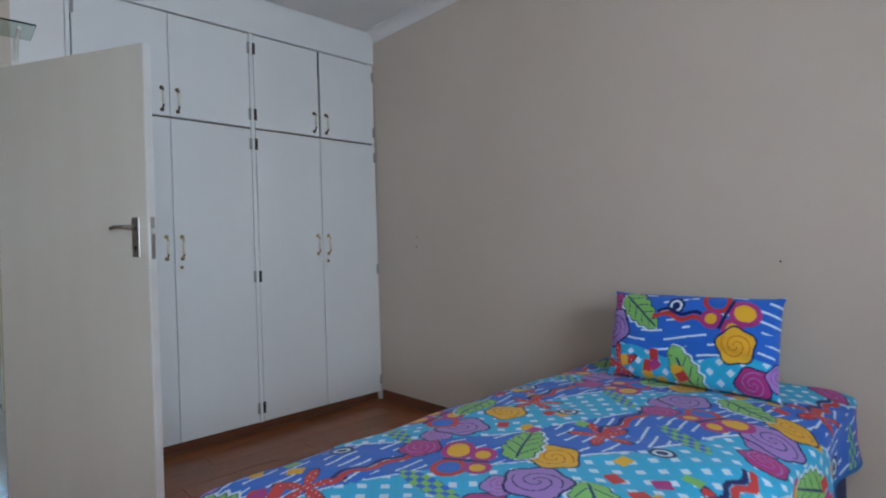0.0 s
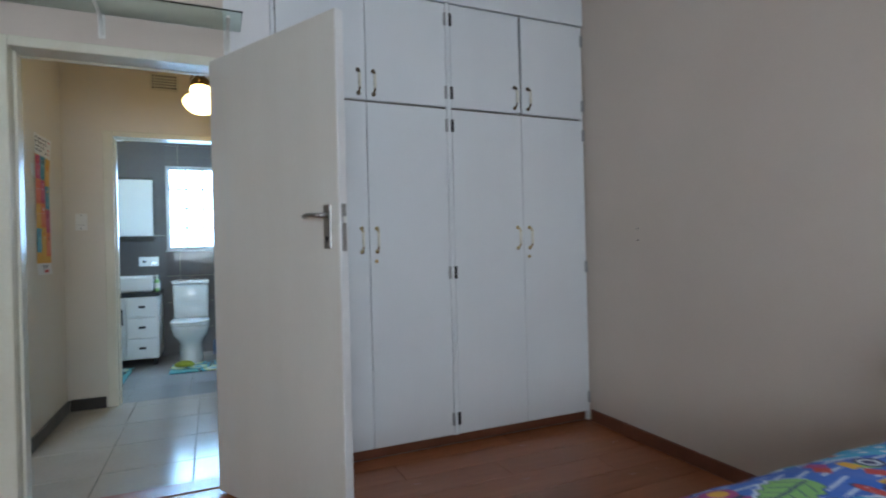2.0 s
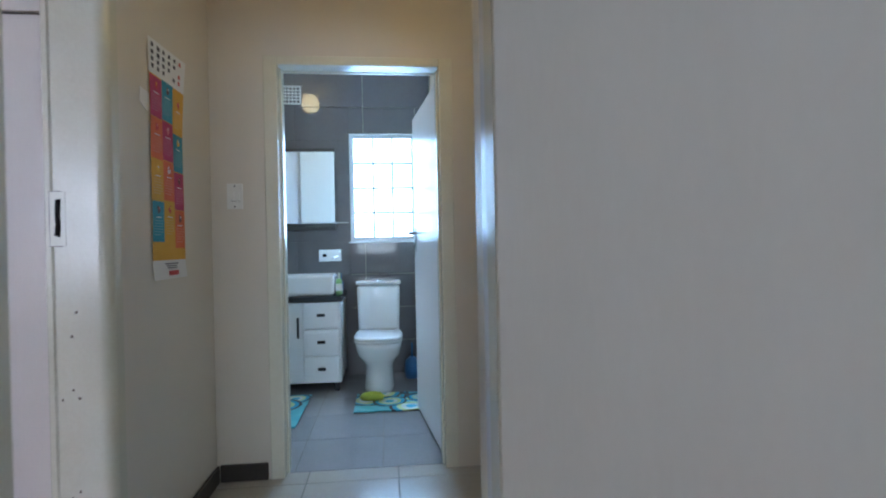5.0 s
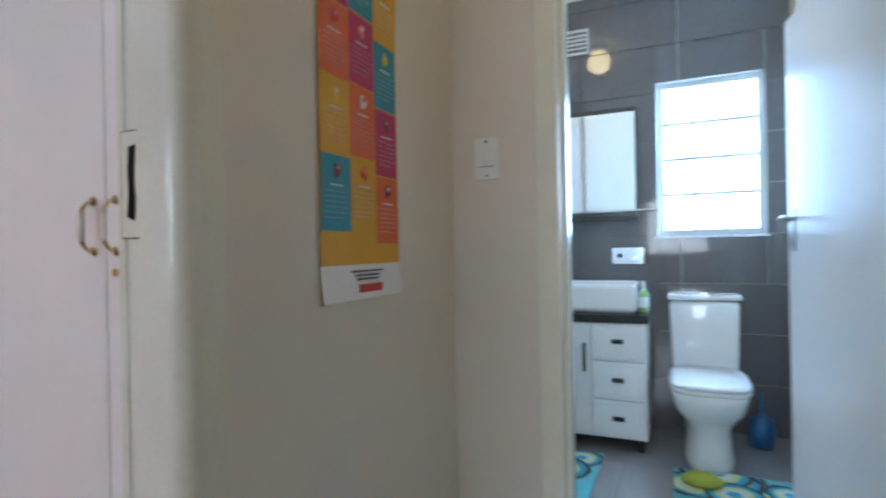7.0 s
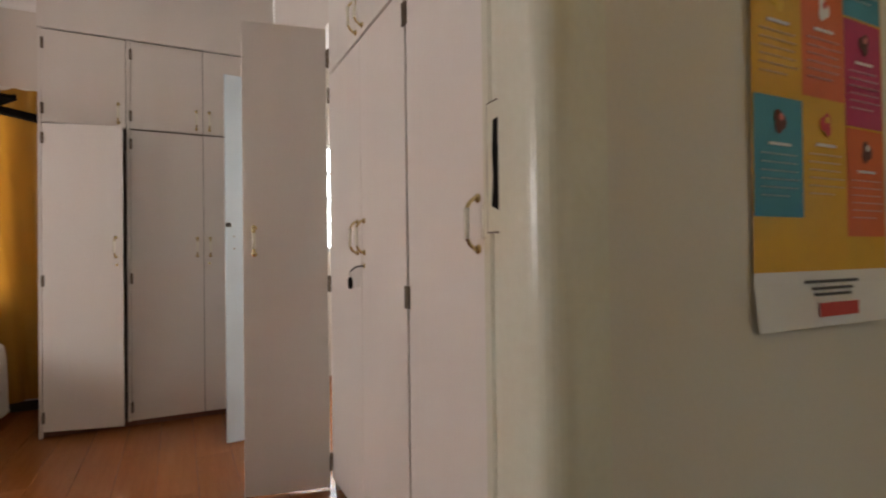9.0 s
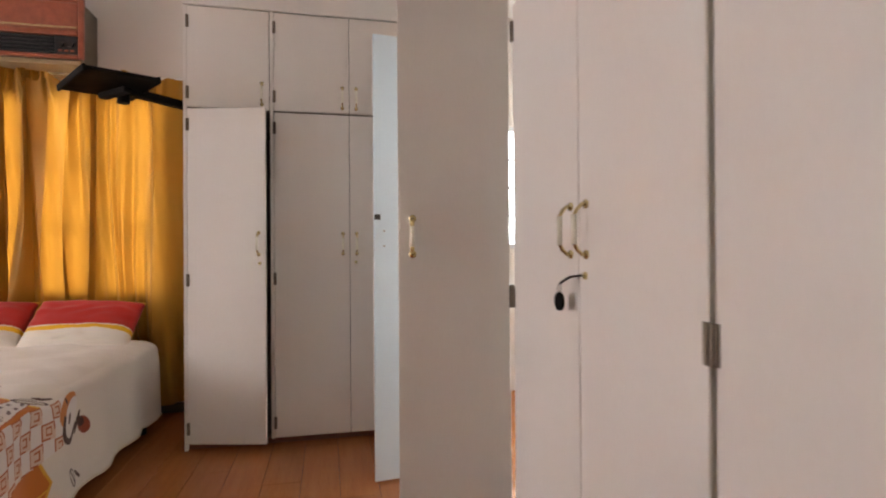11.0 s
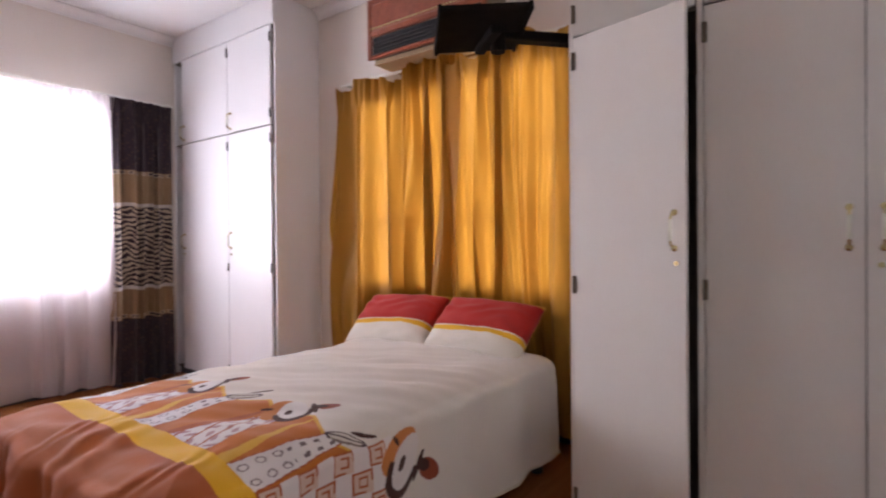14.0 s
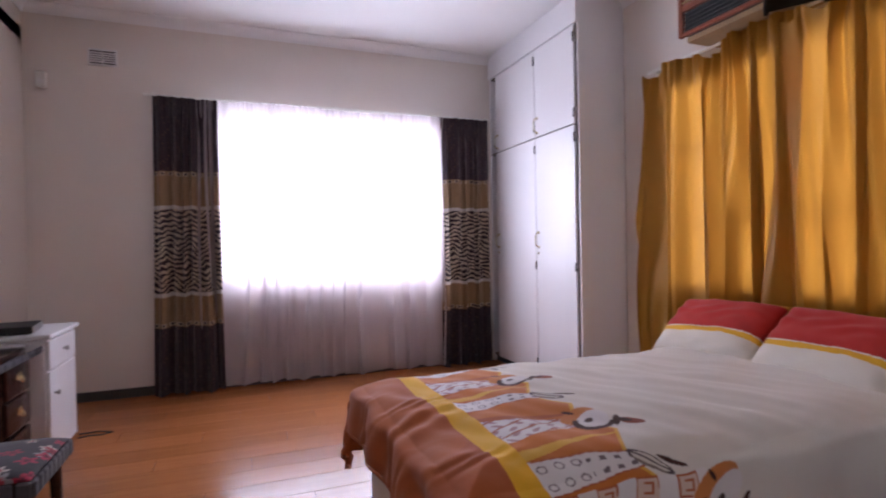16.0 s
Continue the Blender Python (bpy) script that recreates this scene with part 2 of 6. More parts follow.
def rod(a, b, r, seg=12, bm=None, r2=None):
    bm = bm or bmesh.new()
    a, b = Vector(a), Vector(b)
    d = b - a
    bmesh.ops.create_cone(bm, cap_ends=True, segments=seg, radius1=r, radius2=r if r2 is None else r2, depth=d.length,
                          matrix=Matrix.Translation((a + b) / 2) @ d.to_track_quat("Z", "Y").to_matrix().to_4x4())
    return bm


def lathe(profile, seg=28, bm=None, at=(0, 0, 0), sx=1.0, sy=1.0):
    """Turns a list of (radius, height) round the z axis."""
    bm = bm or bmesh.new()
    rings = []
    for r, z in profile:
        ring = []
        for k in range(seg):
            a = 2 * math.pi * k / seg
            ring.append(bm.verts.new((at[0] + sx * r * math.cos(a), at[1] + sy * r * math.sin(a), at[2] + z)))
        rings.append(ring)
    for p, q in zip(rings, rings[1:]):
        for k in range(seg):
            bm.faces.new((p[k], p[(k + 1) % seg], q[(k + 1) % seg], q[k]))
    if profile[0][0] > 1e-4:
        bm.faces.new(rings[0][::-1])
    if profile[-1][0] > 1e-4:
        bm.faces.new(rings[-1])
    return bm


def tube(points, r, seg=8, bm=None):
    bm = bm or bmesh.new()
    pts = [Vector(p) for p in points]
    rings = []
    for i, p in enumerate(pts):
        d = (pts[min(i + 1, len(pts) - 1)] - pts[max(i - 1, 0)]).normalized()
        q = d.to_track_quat("Z", "Y")
        rings.append([bm.verts.new(p + q @ Vector((r * math.cos(2 * math.pi * k / seg), r * math.sin(2 * math.pi * k / seg), 0))) for k in range(seg)])
    for a, b in zip(rings, rings[1:]):
        for k in range(seg):
            bm.faces.new((a[k], a[(k + 1) % seg], b[(k + 1) % seg], b[k]))
    bm.faces.new(rings[0][::-1])
    bm.faces.new(rings[-1])
    return bm


def prism(outline, depth, bm=None, bev=0.0):
    """Extrudes an outline of (x, z) by depth along y."""
    bm = bm or bmesh.new()
    a = [bm.verts.new((x, 0, z)) for x, z in outline]
    b = [bm.verts.new((x, depth, z)) for x, z in outline]
    n = len(outline)
    bm.faces.new(a)
    bm.faces.new(b[::-1])
    for k in range(n):
        bm.faces.new((a[k], b[k], b[(k + 1) % n], a[(k + 1) % n]))
    bmesh.ops.recalc_face_normals(bm, faces=bm.faces)
    if bev:
        bmesh.ops.bevel(bm, geom=list(bm.edges), offset=bev, segments=1, affect="EDGES")
    return bm


def sheet(fn, nu, nv, dye=None, bm=None):
    """A grid mesh from fn(u, v); dye gives each vertex its cloth colour."""
    u, v = np.meshgrid(np.linspace(0, 1, nu), np.linspace(0, 1, nv), indexing="ij")
    co = np.stack(fn(u, v), -1).reshape(-1, 3)
    idx = np.arange(nu * nv).reshape(nu, nv)
    quads = np.stack([idx[:-1, :-1], idx[1:, :-1], idx[1:, 1:], idx[:-1, 1:]], -1).reshape(-1, 4)
    me = bpy.data.meshes.new("sheet")
    me.from_pydata(co.tolist(), [], quads.tolist())
    if dye is not None:
        c = np.ones((nu * nv, 4), np.float32)
        c[:, :3] = dye(u, v).reshape(-1, 3)
        at = me.color_attributes.new("dye", "FLOAT_COLOR", "POINT")
        at.data.foreach_set("color", c.ravel())
    for f in me.polygons:
        f.use_smooth = True
    me.update()
    return me


def sheet_part(name, me, material, parent=None, label="", thick=0.0):
    me.name = name
    me.materials.append(material)
    ob = new(name, me)
    ob.parent = parent
    if label:
        ob["label"] = label
    if thick:
        so = ob.modifiers.new("thickness", "SOLIDIFY")
        so.thickness, so.offset = thick, -1
    return ob


def structure(name, bm, material, label, category):
    return tagged(part(name, bm, material), label, category, kind="structure")


def wall(name, lo, hi, material, label, openings=()):
    """A thick wall from corner lo to corner hi; openings are (a0, a1, z0, z1) along its length."""
    ax = 0 if hi[0] - lo[0] > hi[1] - lo[1] else 1
    bm = bmesh.new()
    def piece(a0, a1, z0, z1):
        if a1 - a0 > 1e-4 and z1 - z0 > 1e-4:
            l, h = list(lo), list(hi)
            l[ax], h[ax], l[2], h[2] = a0, a1, z0, z1
            box(l, h, bm=bm)
    at = lo[ax]
    for a0, a1, z0, z1 in sorted(openings):
        piece(at, a0, lo[2], hi[2])
        piece(a0, a1, lo[2], z0)
        piece(a0, a1, z1, hi[2])
        at = a1
    piece(at, hi[ax], lo[2], hi[2])
    bmesh.ops.remove_doubles(bm, verts=bm.verts, dist=1e-5)
    return structure(name, bm, material, label, "wall")


def cornice(name, a, b, inward, z, material, size=0.075):
    """A coved cornice under a ceiling at z, along a to b."""
    a, b, n = Vector((*a, 0)), Vector((*b, 0)), Vector((*inward, 0))
    bm = bmesh.new()
    prof = [(0, 0), (0, -size), (0.008, -size)] + [(0.008 + (size - 0.008) * (1 - math.cos(k * math.pi / 12)), -size + (size - 0.010) * math.sin(k * math.pi / 12)) for k in range(1, 7)] + [(size, 0)]
    rings = [[bm.verts.new(p + n * o + Vector((0, 0, z - 0.001 + h))) for o, h in prof] for p in (a, b)]
    k = len(prof)
    for i in range(k):
        bm.faces.new((rings[0][i], rings[0][(i + 1) % k], rings[1][(i + 1) % k], rings[1][i]))
    bm.faces.new(rings[0])
    bm.faces.new(rings[1][::-1])
    bmesh.ops.recalc_face_normals(bm, faces=bm.faces)
    return structure(name, bm, material, "white coved plaster cornice under the ceiling", "cornice")

# ---- structure ----
C1, C2, CB = 2.80, 3.10, 2.86   # ceilings: bedroom and hall, large bedroom, bath
wall("wall_east", (2.335, -1.25, 0), (2.48, 4.12, C1), WALL_GREY, "plain greige painted bedroom wall with small nail marks")
wall("wall_south", (-1.1, -1.25, 0), (2.335, -1.10, C1), WALL_GREY, "plain greige painted bedroom wall with a window", [(-0.85, 0.75, 0.95, 2.15)])
wall("wall_partition_bedroom", (-1.10, -1.10, 0), (-0.967, 3.585, C2), WALL_GREY, "greige painted partition wall between the bedrooms")
wall("wall_partition_hall", (-1.10, 3.60, 0), (-0.912, 5.61, C2), WALL_CREAM, "cream painted hall wall with a bedroom doorway", [(3.70, 4.577, 0, 2.085)])
wall("wall_door_north", (-0.967, 3.585, 0), (0.168, 3.73, C1), WALL_GREY, "greige painted wall with the bedroom doorway", [(-0.72, 0.168, 0, 2.085)])
wall("wall_closet_side", (0.168, 3.585, 0), (0.385, 4.03, C1), GLOSS_WHITE, "glossy off-white wall beside the built-in wardrobe")
wall("wall_closet_back", (0.168, 4.03, 0), (2.48, 4.12, C1), WALL_CREAM, "cream painted wall behind the wardrobe")
wall("wall_bath_south", (-0.912, 5.49, 0), (0.505, 5.61, CB), WALL_CREAM, "cream painted hall wall with the bathroom doorway", [(-0.62, 0.26, 0, 2.075)])
wall("wall_bath_east", (0.36, 5.61, 0), (0.505, 7.602, CB), WALL_CREAM, "cream painted wall beside the bathroom")
wall("wall_bath_north", (-1.60, 7.602, 0), (0.505, 7.75, CB), WALL_CREAM, "bathroom outer wall with a small window", [(-0.381, 0.215, 1.195, 2.165)])
wall("wall_bath_west", (-1.60, 5.61, 0), (-1.45, 7.602, CB), WALL_CREAM, "bathroom side wall")
wall("wall_passage_north", (0.505, 6.05, 0), (2.48, 6.17, C1), WALL_CREAM, "cream painted wall at the end of the passage")
wall("wall_passage_east", (2.40, 4.12, 0), (2.48, 6.05, C1), WALL_CREAM, "cream painted passage wall with an added, unseen window", [(4.75, 5.45, 1.0, 2.1)])
wall("wall_window_west", (-5.63, -0.82, 0), (-5.48, 6.80, C2), WALL_PINK, "off-white painted outer wall with windows", [(1.45, 3.05, 0.88, 2.24), (5.25, 6.35, 1.18, 2.20)])
wall("wall_window_south", (-5.48, -0.82, 0), (-0.967, -0.669, C2), WALL_PINK, "off-white painted wall with a wide window", [(-4.47, -2.45, 0.90, 2.315)])
wall("wall_closet_north", (-3.04, 5.42, 0), (-1.10, 5.50, C2), WALL_PINK, "plain wall behind the wardrobes")
wall("wall_ensuite_east", (-3.12, 4.93, 0), (-3.04, 6.80, C2), WALL_PINK, "plain wall beside the dressing room")
wall("wall_ensuite_north", (-5.48, 6.68, 0), (-3.12, 6.80, C2), WALL_PINK, "plain wall of the dressing room")
wall("wall_over_closet_doors", (-4.60, 4.85, 2.275), (-3.04, 4.93, C2), WALL_PINK, "off-white panel above the tall double doors")
wall("wall_closet_jamb", (-4.60, 4.85, 0), (-4.02, 4.93, 2.275), WALL_PINK, "off-white return beside the tall doors")
structure("ceiling_bedroom", box((-1.1, -1.25, C1), (2.48, 4.12, C1 + 0.1)), CEIL, "white painted bedroom ceiling", "ceiling")
structure("ceiling_hall", box((-0.912, 3.73, C1 + 0.002), (2.48, 6.17, C1 + 0.09)), CEIL, "white painted hall ceiling", "ceiling")
structure("ceiling_bath", box((-1.6, 5.61, CB), (0.505, 7.75, CB + 0.1)), CEIL, "white painted bathroom ceiling", "ceiling")
structure("ceiling_large_bedroom", box((-5.63, -0.82, C2), (-0.967, 6.80, C2 + 0.1)), CEIL, "white painted ceiling of the large bedroom", "ceiling")
for name, a, b, n, z in (
        ("cornice_east", (2.335, -1.1), (2.335, 3.55), (-1, 0), C1), ("cornice_door", (-0.967, 3.585), (0.385, 3.585), (0, -1), C1),
        ("cornice_hall_west", (-0.912, 3.73), (-0.912, 5.49), (1, 0), C1), ("cornice_hall_north", (-0.912, 5.49), (0.505, 5.49), (0, -1), C1),
        ("cornice_bath_north", (-1.45, 7.602), (0.36, 7.602), (0, -1), CB), ("cornice_bath_east", (0.36, 5.61), (0.36, 7.602), (-1, 0), CB),
        ("cornice_south", (-5.03, -0.669), (-1.1, -0.669), (0, 1), C2), ("cornice_west", (-5.48, 0.86), (-5.48, 3.39), (1, 0), C2),
        ("cornice_partition", (-1.10, -0.669), (-1.10, 4.84), (-1, 0), C2)):
    cornice(name, a, b, n, z, CEIL)


def skirting(name, lo, hi, material, label):
    return structure(name, box(lo, hi, 0.004), material, label, "baseboard")


skirting("baseboard_east", (2.318, -1.1, 0), (2.334, 3.55, 0.075), SKIRT_RED, "red-brown wooden skirting board")
skirting("baseboard_hall_west", (-0.911, 4.58, 0), (-0.895, 5.475, 0.085), SKIRT_DARK, "dark stained skirting board")
skirting("baseboard_hall_north", (-0.894, 5.474, 0), (-0.665, 5.489, 0.085), SKIRT_DARK, "dark stained skirting board")
skirting("baseboard_passage", (0.51, 6.034, 0), (2.38, 6.049, 0.085), SKIRT_DARK, "dark stained skirting board")
skirting("baseboard_south", (-5.02, -0.668, 0), (-1.12, -0.652, 0.075), SKIRT_DARK, "dark skirting board under the window")
skirting("baseboard_partition", (-1.118, -0.65, 0), (-1.101, 3.62, 0.075), SKIRT_DARK, "dark skirting board")
skirting("baseboard_west", (-5.479, 0.88, 0), (-5.463, 3.38, 0.075), SKIRT_DARK, "dark skirting board")
structure("threshold", box((-0.72, 3.60, -0.004), (0.168, 3.73, 0.006), 0.002), WOOD_RED, "dark wooden threshold strip in the doorway", "threshold")


def door_frame(name, m, width, height, depth, material, label):
    """A pressed steel door frame: two jambs and a head with a rebate; local x along the opening from 0 to width."""
    f = tagged(thing(name, label, "door frame", m), kind="structure")
    w = 0.045
    for nm, x0, x1 in (("jamb", -w, 0.0), ("jamb", width, width + w)):
        bm = box((x0 - 0.022, -0.008, 0), (x1, 0.016, height + w), 0.004) if x0 < 0 else box((x0, -0.008, 0), (x1 + 0.022, 0.016, height + w), 0.004)
        box((x0, 0.0165, 0), (x1, depth - 0.0165, height + 0.002), 0.002, bm)
        if x0 < 0:
            box((x0 - 0.022, depth - 0.016, 0), (x1, depth + 0.008, height + w), 0.004, bm)
            box((x1 - 0.001, depth * 0.40, 0), (x1 + 0.012, depth - 0.016, height - 0.001), 0.003, bm)
        else:
            box((x0, depth - 0.016, 0), (x1 + 0.022, depth + 0.008, height + w), 0.004, bm)
            box((x0 - 0.012, depth * 0.40, 0), (x0 + 0.001, depth - 0.016, height - 0.001), 0.003, bm)
        part(nm, bm, material, f)
    bm = box((0.0005, -0.0075, height), (width - 0.0005, 0.016, height + w), 0.004)
    box((0.0005, 0.0165, height + 0.004), (width - 0.0005, depth - 0.0165, height + w - 0.004), 0.002, bm)
    box((0.0005, depth - 0.016, height), (width - 0.0005, depth + 0.0075, height + w), 0.004, bm)
    part("head", bm, material, f)
    return f


door_frame("door_frame_bedroom", pose(-0.685, 3.58, 0), 0.815, 2.05, 0.155, GLOSS_CREAM, "cream gloss painted steel door frame of the bedroom")
door_frame("door_frame_bath", pose(-0.585, 5.485, 0), 0.805, 2.055, 0.13, GLOSS_CREAM, "cream gloss painted steel door frame of the bathroom")
fr = tagged(thing("door_frame_large_bedroom", "scuffed cream gloss painted steel frame with an open strike hole", "door frame", pose(-0.90, 4.50, 0)), kind="structure")
arc = [(-0.034 + 0.034 * math.sin(k * math.pi / 16), 0.034 - 0.034 * math.cos(k * math.pi / 16)) for k in range(9)]
bm = prism([(-0.085, 0.0)] + [(x, -y) for x, y in arc] + [(0.0, -0.075), (-0.085, -0.075)], 2.10)
bmesh.ops.transform(bm, matrix=pose(0, 0, 0, 90), verts=bm.verts)
box((-0.195, 0.060, 0), (-0.0855, 0.104, 2.06), 0.004, bm)
box((-0.222, 0.060, 0), (-0.1955, 0.125, 2.10), 0.006, bm)
part("jamb", bm, GLOSS_CREAM, fr)
bm = box((-0.085, -0.80, 0), (0.0, -0.72, 2.10), 0.012, seg=3)
box((-0.222, -0.80, 0), (-0.0855, -0.772, 2.10), 0.004, bm)
part("jamb", bm, GLOSS_CREAM, fr)
part("head", box((-0.222, -0.7195, 2.05), (0.0, -0.0005, 2.10), 0.006), GLOSS_CREAM, fr)
part("strike_plate", box((-0.203, 0.0575, 1.165), (-0.156, 0.0602, 1.335), 0.001), GLOSS_CREAM, fr, "paint-chipped strike plate")
part("plate_outline", prism([(-0.2050, 1.1632), (-0.172, 1.1620), (-0.1572, 1.1655), (-0.1577, 1.250), (-0.1572, 1.3340), (-0.178, 1.3375), (-0.2045, 1.3362), (-0.2040, 1.30), (-0.2052, 1.24), (-0.2040, 1.20)], 0.0015), HINGE_BROWN, fr, "ragged dark brown outline round the strike plate", m=pose(0, 0.0584, 0))
# no cut in the plate: the hole's darkness is a matt black patch
part("latch_hole_shade", prism([(-0.189, 1.198), (-0.173, 1.192), (-0.170, 1.225), (-0.173, 1.262), (-0.169, 1.312), (-0.184, 1.310), (-0.187, 1.270), (-0.185, 1.235)], 0.0018), TRAY_BLACK, fr, "black patch for the shade inside the latch hole", m=pose(0, 0.0556, 0))
bm = bmesh.new()
for k in range(16):
    z, x = random.uniform(0.3, 1.1), random.uniform(-0.19, -0.09)
    box((x, 0.0588, z), (x + random.uniform(0.002, 0.008), 0.0603, z + random.uniform(0.003, 0.012)), bm=bm)
tagged(part("paint_chip", bm, HINGE_BROWN, fr, "dark chips in the paint"), kind="stuff")


# doors
def lever(side, m, parent):
    """A steel back plate with a lever, a keyhole and a sprung neck."""
    bm = box((-0.021, 0, -0.085), (0.021, 0.007, 0.085), 0.003)
    plate = part("back_plate", bm, STEEL, parent, "brushed steel back plate", m)
    bm = rod((0, 0.006, 0.042), (0, 0.045, 0.042), 0.010)
    tube([(0, 0.045, 0.042), (side * 0.03, 0.050, 0.044), (side * 0.065, 0.048, 0.046), (side * 0.092, 0.044, 0.041)], 0.0085, 10, bm)
    part("lever_handle", bm, STEEL, plate, "brushed steel lever handle", smooth=True)
    # keyhole as a raised black shape; its colour gives the hole's shade
    bm = rod((0, 0.0065, -0.045), (0, 0.0085, -0.045), 0.008, 14)
    box((-0.003, 0.0066, -0.064), (0.003, 0.0086, -0.046), 0.001, bm)
    part("keyhole", bm, BLACK, plate)
    return plate


def room_door(name, label, m, width, height, handle_z, face, face_mat=None):
    """A flush door; local x from the hinge to the free edge, its handle on the +y (face 1) or -y side."""
    d = tagged(thing(name, label, "door", m), kind="structure")
    bm = box((0, -0.038, 0.012), (width - 0.0015, 0, height), 0.002)
    part("leaf", bm, face_mat or LEAF, d)
    part("edge_lipping", box((width - 0.0015, -0.0382, 0.012), (width + 0.004, 0.0002, height), 0.001), LEAF_EDGE, d, "white painted door edge")
    lever(-face, pose(width - 0.062, 0.0005 if face > 0 else -0.0385, handle_z, rz=0 if face > 0 else 180), d)
    bm = box((width + 0.004, -0.030, handle_z - 0.095), (width + 0.0062, -0.008, handle_z + 0.085), 0.0006)
    part("lock_faceplate", bm, STEEL, d, "steel lock face plate in the door edge")
    part("latch_bolt", box((width + 0.006, -0.026, handle_z + 0.012), (width + 0.014, -0.012, handle_z + 0.036), 0.002), PLATE_WHITE, d)
    for z in (0.25, height - 0.25):
        bm = rod((-0.006, -0.004, z - 0.05), (-0.006, -0.004, z + 0.05), 0.006)
        part("hinge", bm, STEEL, d)
    return d


a = math.degrees(math.atan2(2.778 - 3.555, 0.54 - 0.10))
room_door("door_1", "cream enamelled flush door standing open into the bedroom", pose(0.132, 3.562, 0, rz=a), 0.885, 2.06, 1.235, -1)
a = math.degrees(math.atan2(6.50 - 5.62, 0.135 - 0.222))
room_door("door_2", "white gloss flush door standing open into the bathroom", pose(0.222, 5.625, 0, rz=a), 0.885, 2.03, 1.19, 1, GLOSS_WHITE)


# windows
def casement(name, label, m, width, height, cols, rows, frame_mat=WINDOW_FRAME, depth=0.05, sill=True, bar=0.020):
    """A steel window with glazing bars; local x along the width, y outwards, z from its sill."""
    w = tagged(thing(name, label, "window", m), kind="structure")
    f = 0.035
    bm = box((0, 0, 0), (f, depth, height), 0.003)
    box((width - f, 0, 0), (width, depth, height), 0.003, bm)
    box((f, 0, 0), (width - f, depth, f), 0.003, bm)
    box((f, 0, height - f), (width - f, depth, height), 0.003, bm)
    part("window_frame", bm, frame_mat, w)
    for c in range(1, cols):
        x = f + (width - 2 * f) * c / cols
        part("glazing_bar", box((x - bar / 2, 0.008, f), (x + bar / 2, depth - 0.008, height - f), 0.002), frame_mat, w)
    for r in range(1, rows):
        z = f + (height - 2 * f) * r / rows
        part("glazing_bar", box((f, 0.010, z - 0.010), (width - f, depth - 0.010, z + 0.010), 0.002), frame_mat, w)
    for c in range(cols):
        for r in range(rows):
            x0, x1 = (f + (width - 2 * f) * k / cols for k in (c, c + 1))
            z0, z1 = (f + (height - 2 * f) * k / rows for k in (r, r + 1))
            p = part("pane", box((x0 + 0.004, 0.022, z0 + 0.004), (x1 - 0.004, 0.026, z1 - 0.004)), PANE, w)
            p.visible_shadow = False
    if sill:
        part("window_sill", box((-0.02, -0.05, -0.018), (width + 0.02, -0.002, -0.002), 0.004), frame_mat, w)
    return w


casement("window_1", "small white steel bathroom window with glazing bars", pose(-0.379, 7.64, 1.197), 0.592, 0.966, 3, 4)
casement("window_2", "wide white steel bedroom window behind sheer curtains", pose(-2.452, -0.72, 0.902, rz=180), 2.016, 1.411, 4, 3)
casement("window_3", "steel window behind gold curtains", pose(-5.51, 1.452, 0.882, rz=90), 1.596, 1.356, 4, 3, bar=0.085)
casement("window_4", "white steel window with small panes in the dressing room", pose(-5.53, 5.252, 1.182, rz=90), 1.096, 1.016, 4, 4)
casement("window_5", "steel window behind the walker", pose(0.748, -1.15, 0.952, rz=180), 1.596, 1.196, 3, 3)
# invented, out-of-view window that lets the passage fill lamp in
casement("window_6", "unseen small window added for the passage fill lamp", pose(2.42, 5.448, 1.002, rz=-90), 0.696, 1.096, 2, 3)
for name, lo, hi in (("reveal_bath", (-0.381, 7.604, 1.193), (0.215, 7.638, 1.1955)),):
    structure(name, box(lo, hi), TILE_WALL, "dark tiled window reveal", "sill")


# ---- built-in wardrobes ----
def grip(parent, x, z, length=0.125, dark=False):
    """A brass bow handle with a cream grip on two round roses."""
    h = length / 2
    bow = [(x, 0.001, z - h), (x, -0.012, z - h), (x, -0.026, z - h * 0.80), (x, -0.034, z - h * 0.55), (x, -0.034, z), (x, -0.034, z + h * 0.55), (x, -0.026, z + h * 0.80), (x, -0.012, z + h), (x, 0.001, z + h)]
    bm = tube(bow, 0.0052, 8)
    for s in (-1, 1):
        rod((x, 0.001, z + s * h), (x, -0.005, z + s * h), 0.0115, 12, bm)
    bmesh.ops.remove_doubles(bm, verts=bm.verts, dist=1e-4)
    handle = part("handle", bm, ANTIQUE if dark else BRASS, parent, "darkened bow handle" if dark else "brass bow handle", smooth=True)
    part("grip", rod((x, -0.034, z - h * 0.60), (x, -0.034, z + h * 0.60), 0.0070, 10), PORCELAIN, handle, "cream grip", smooth=True)
    return handle


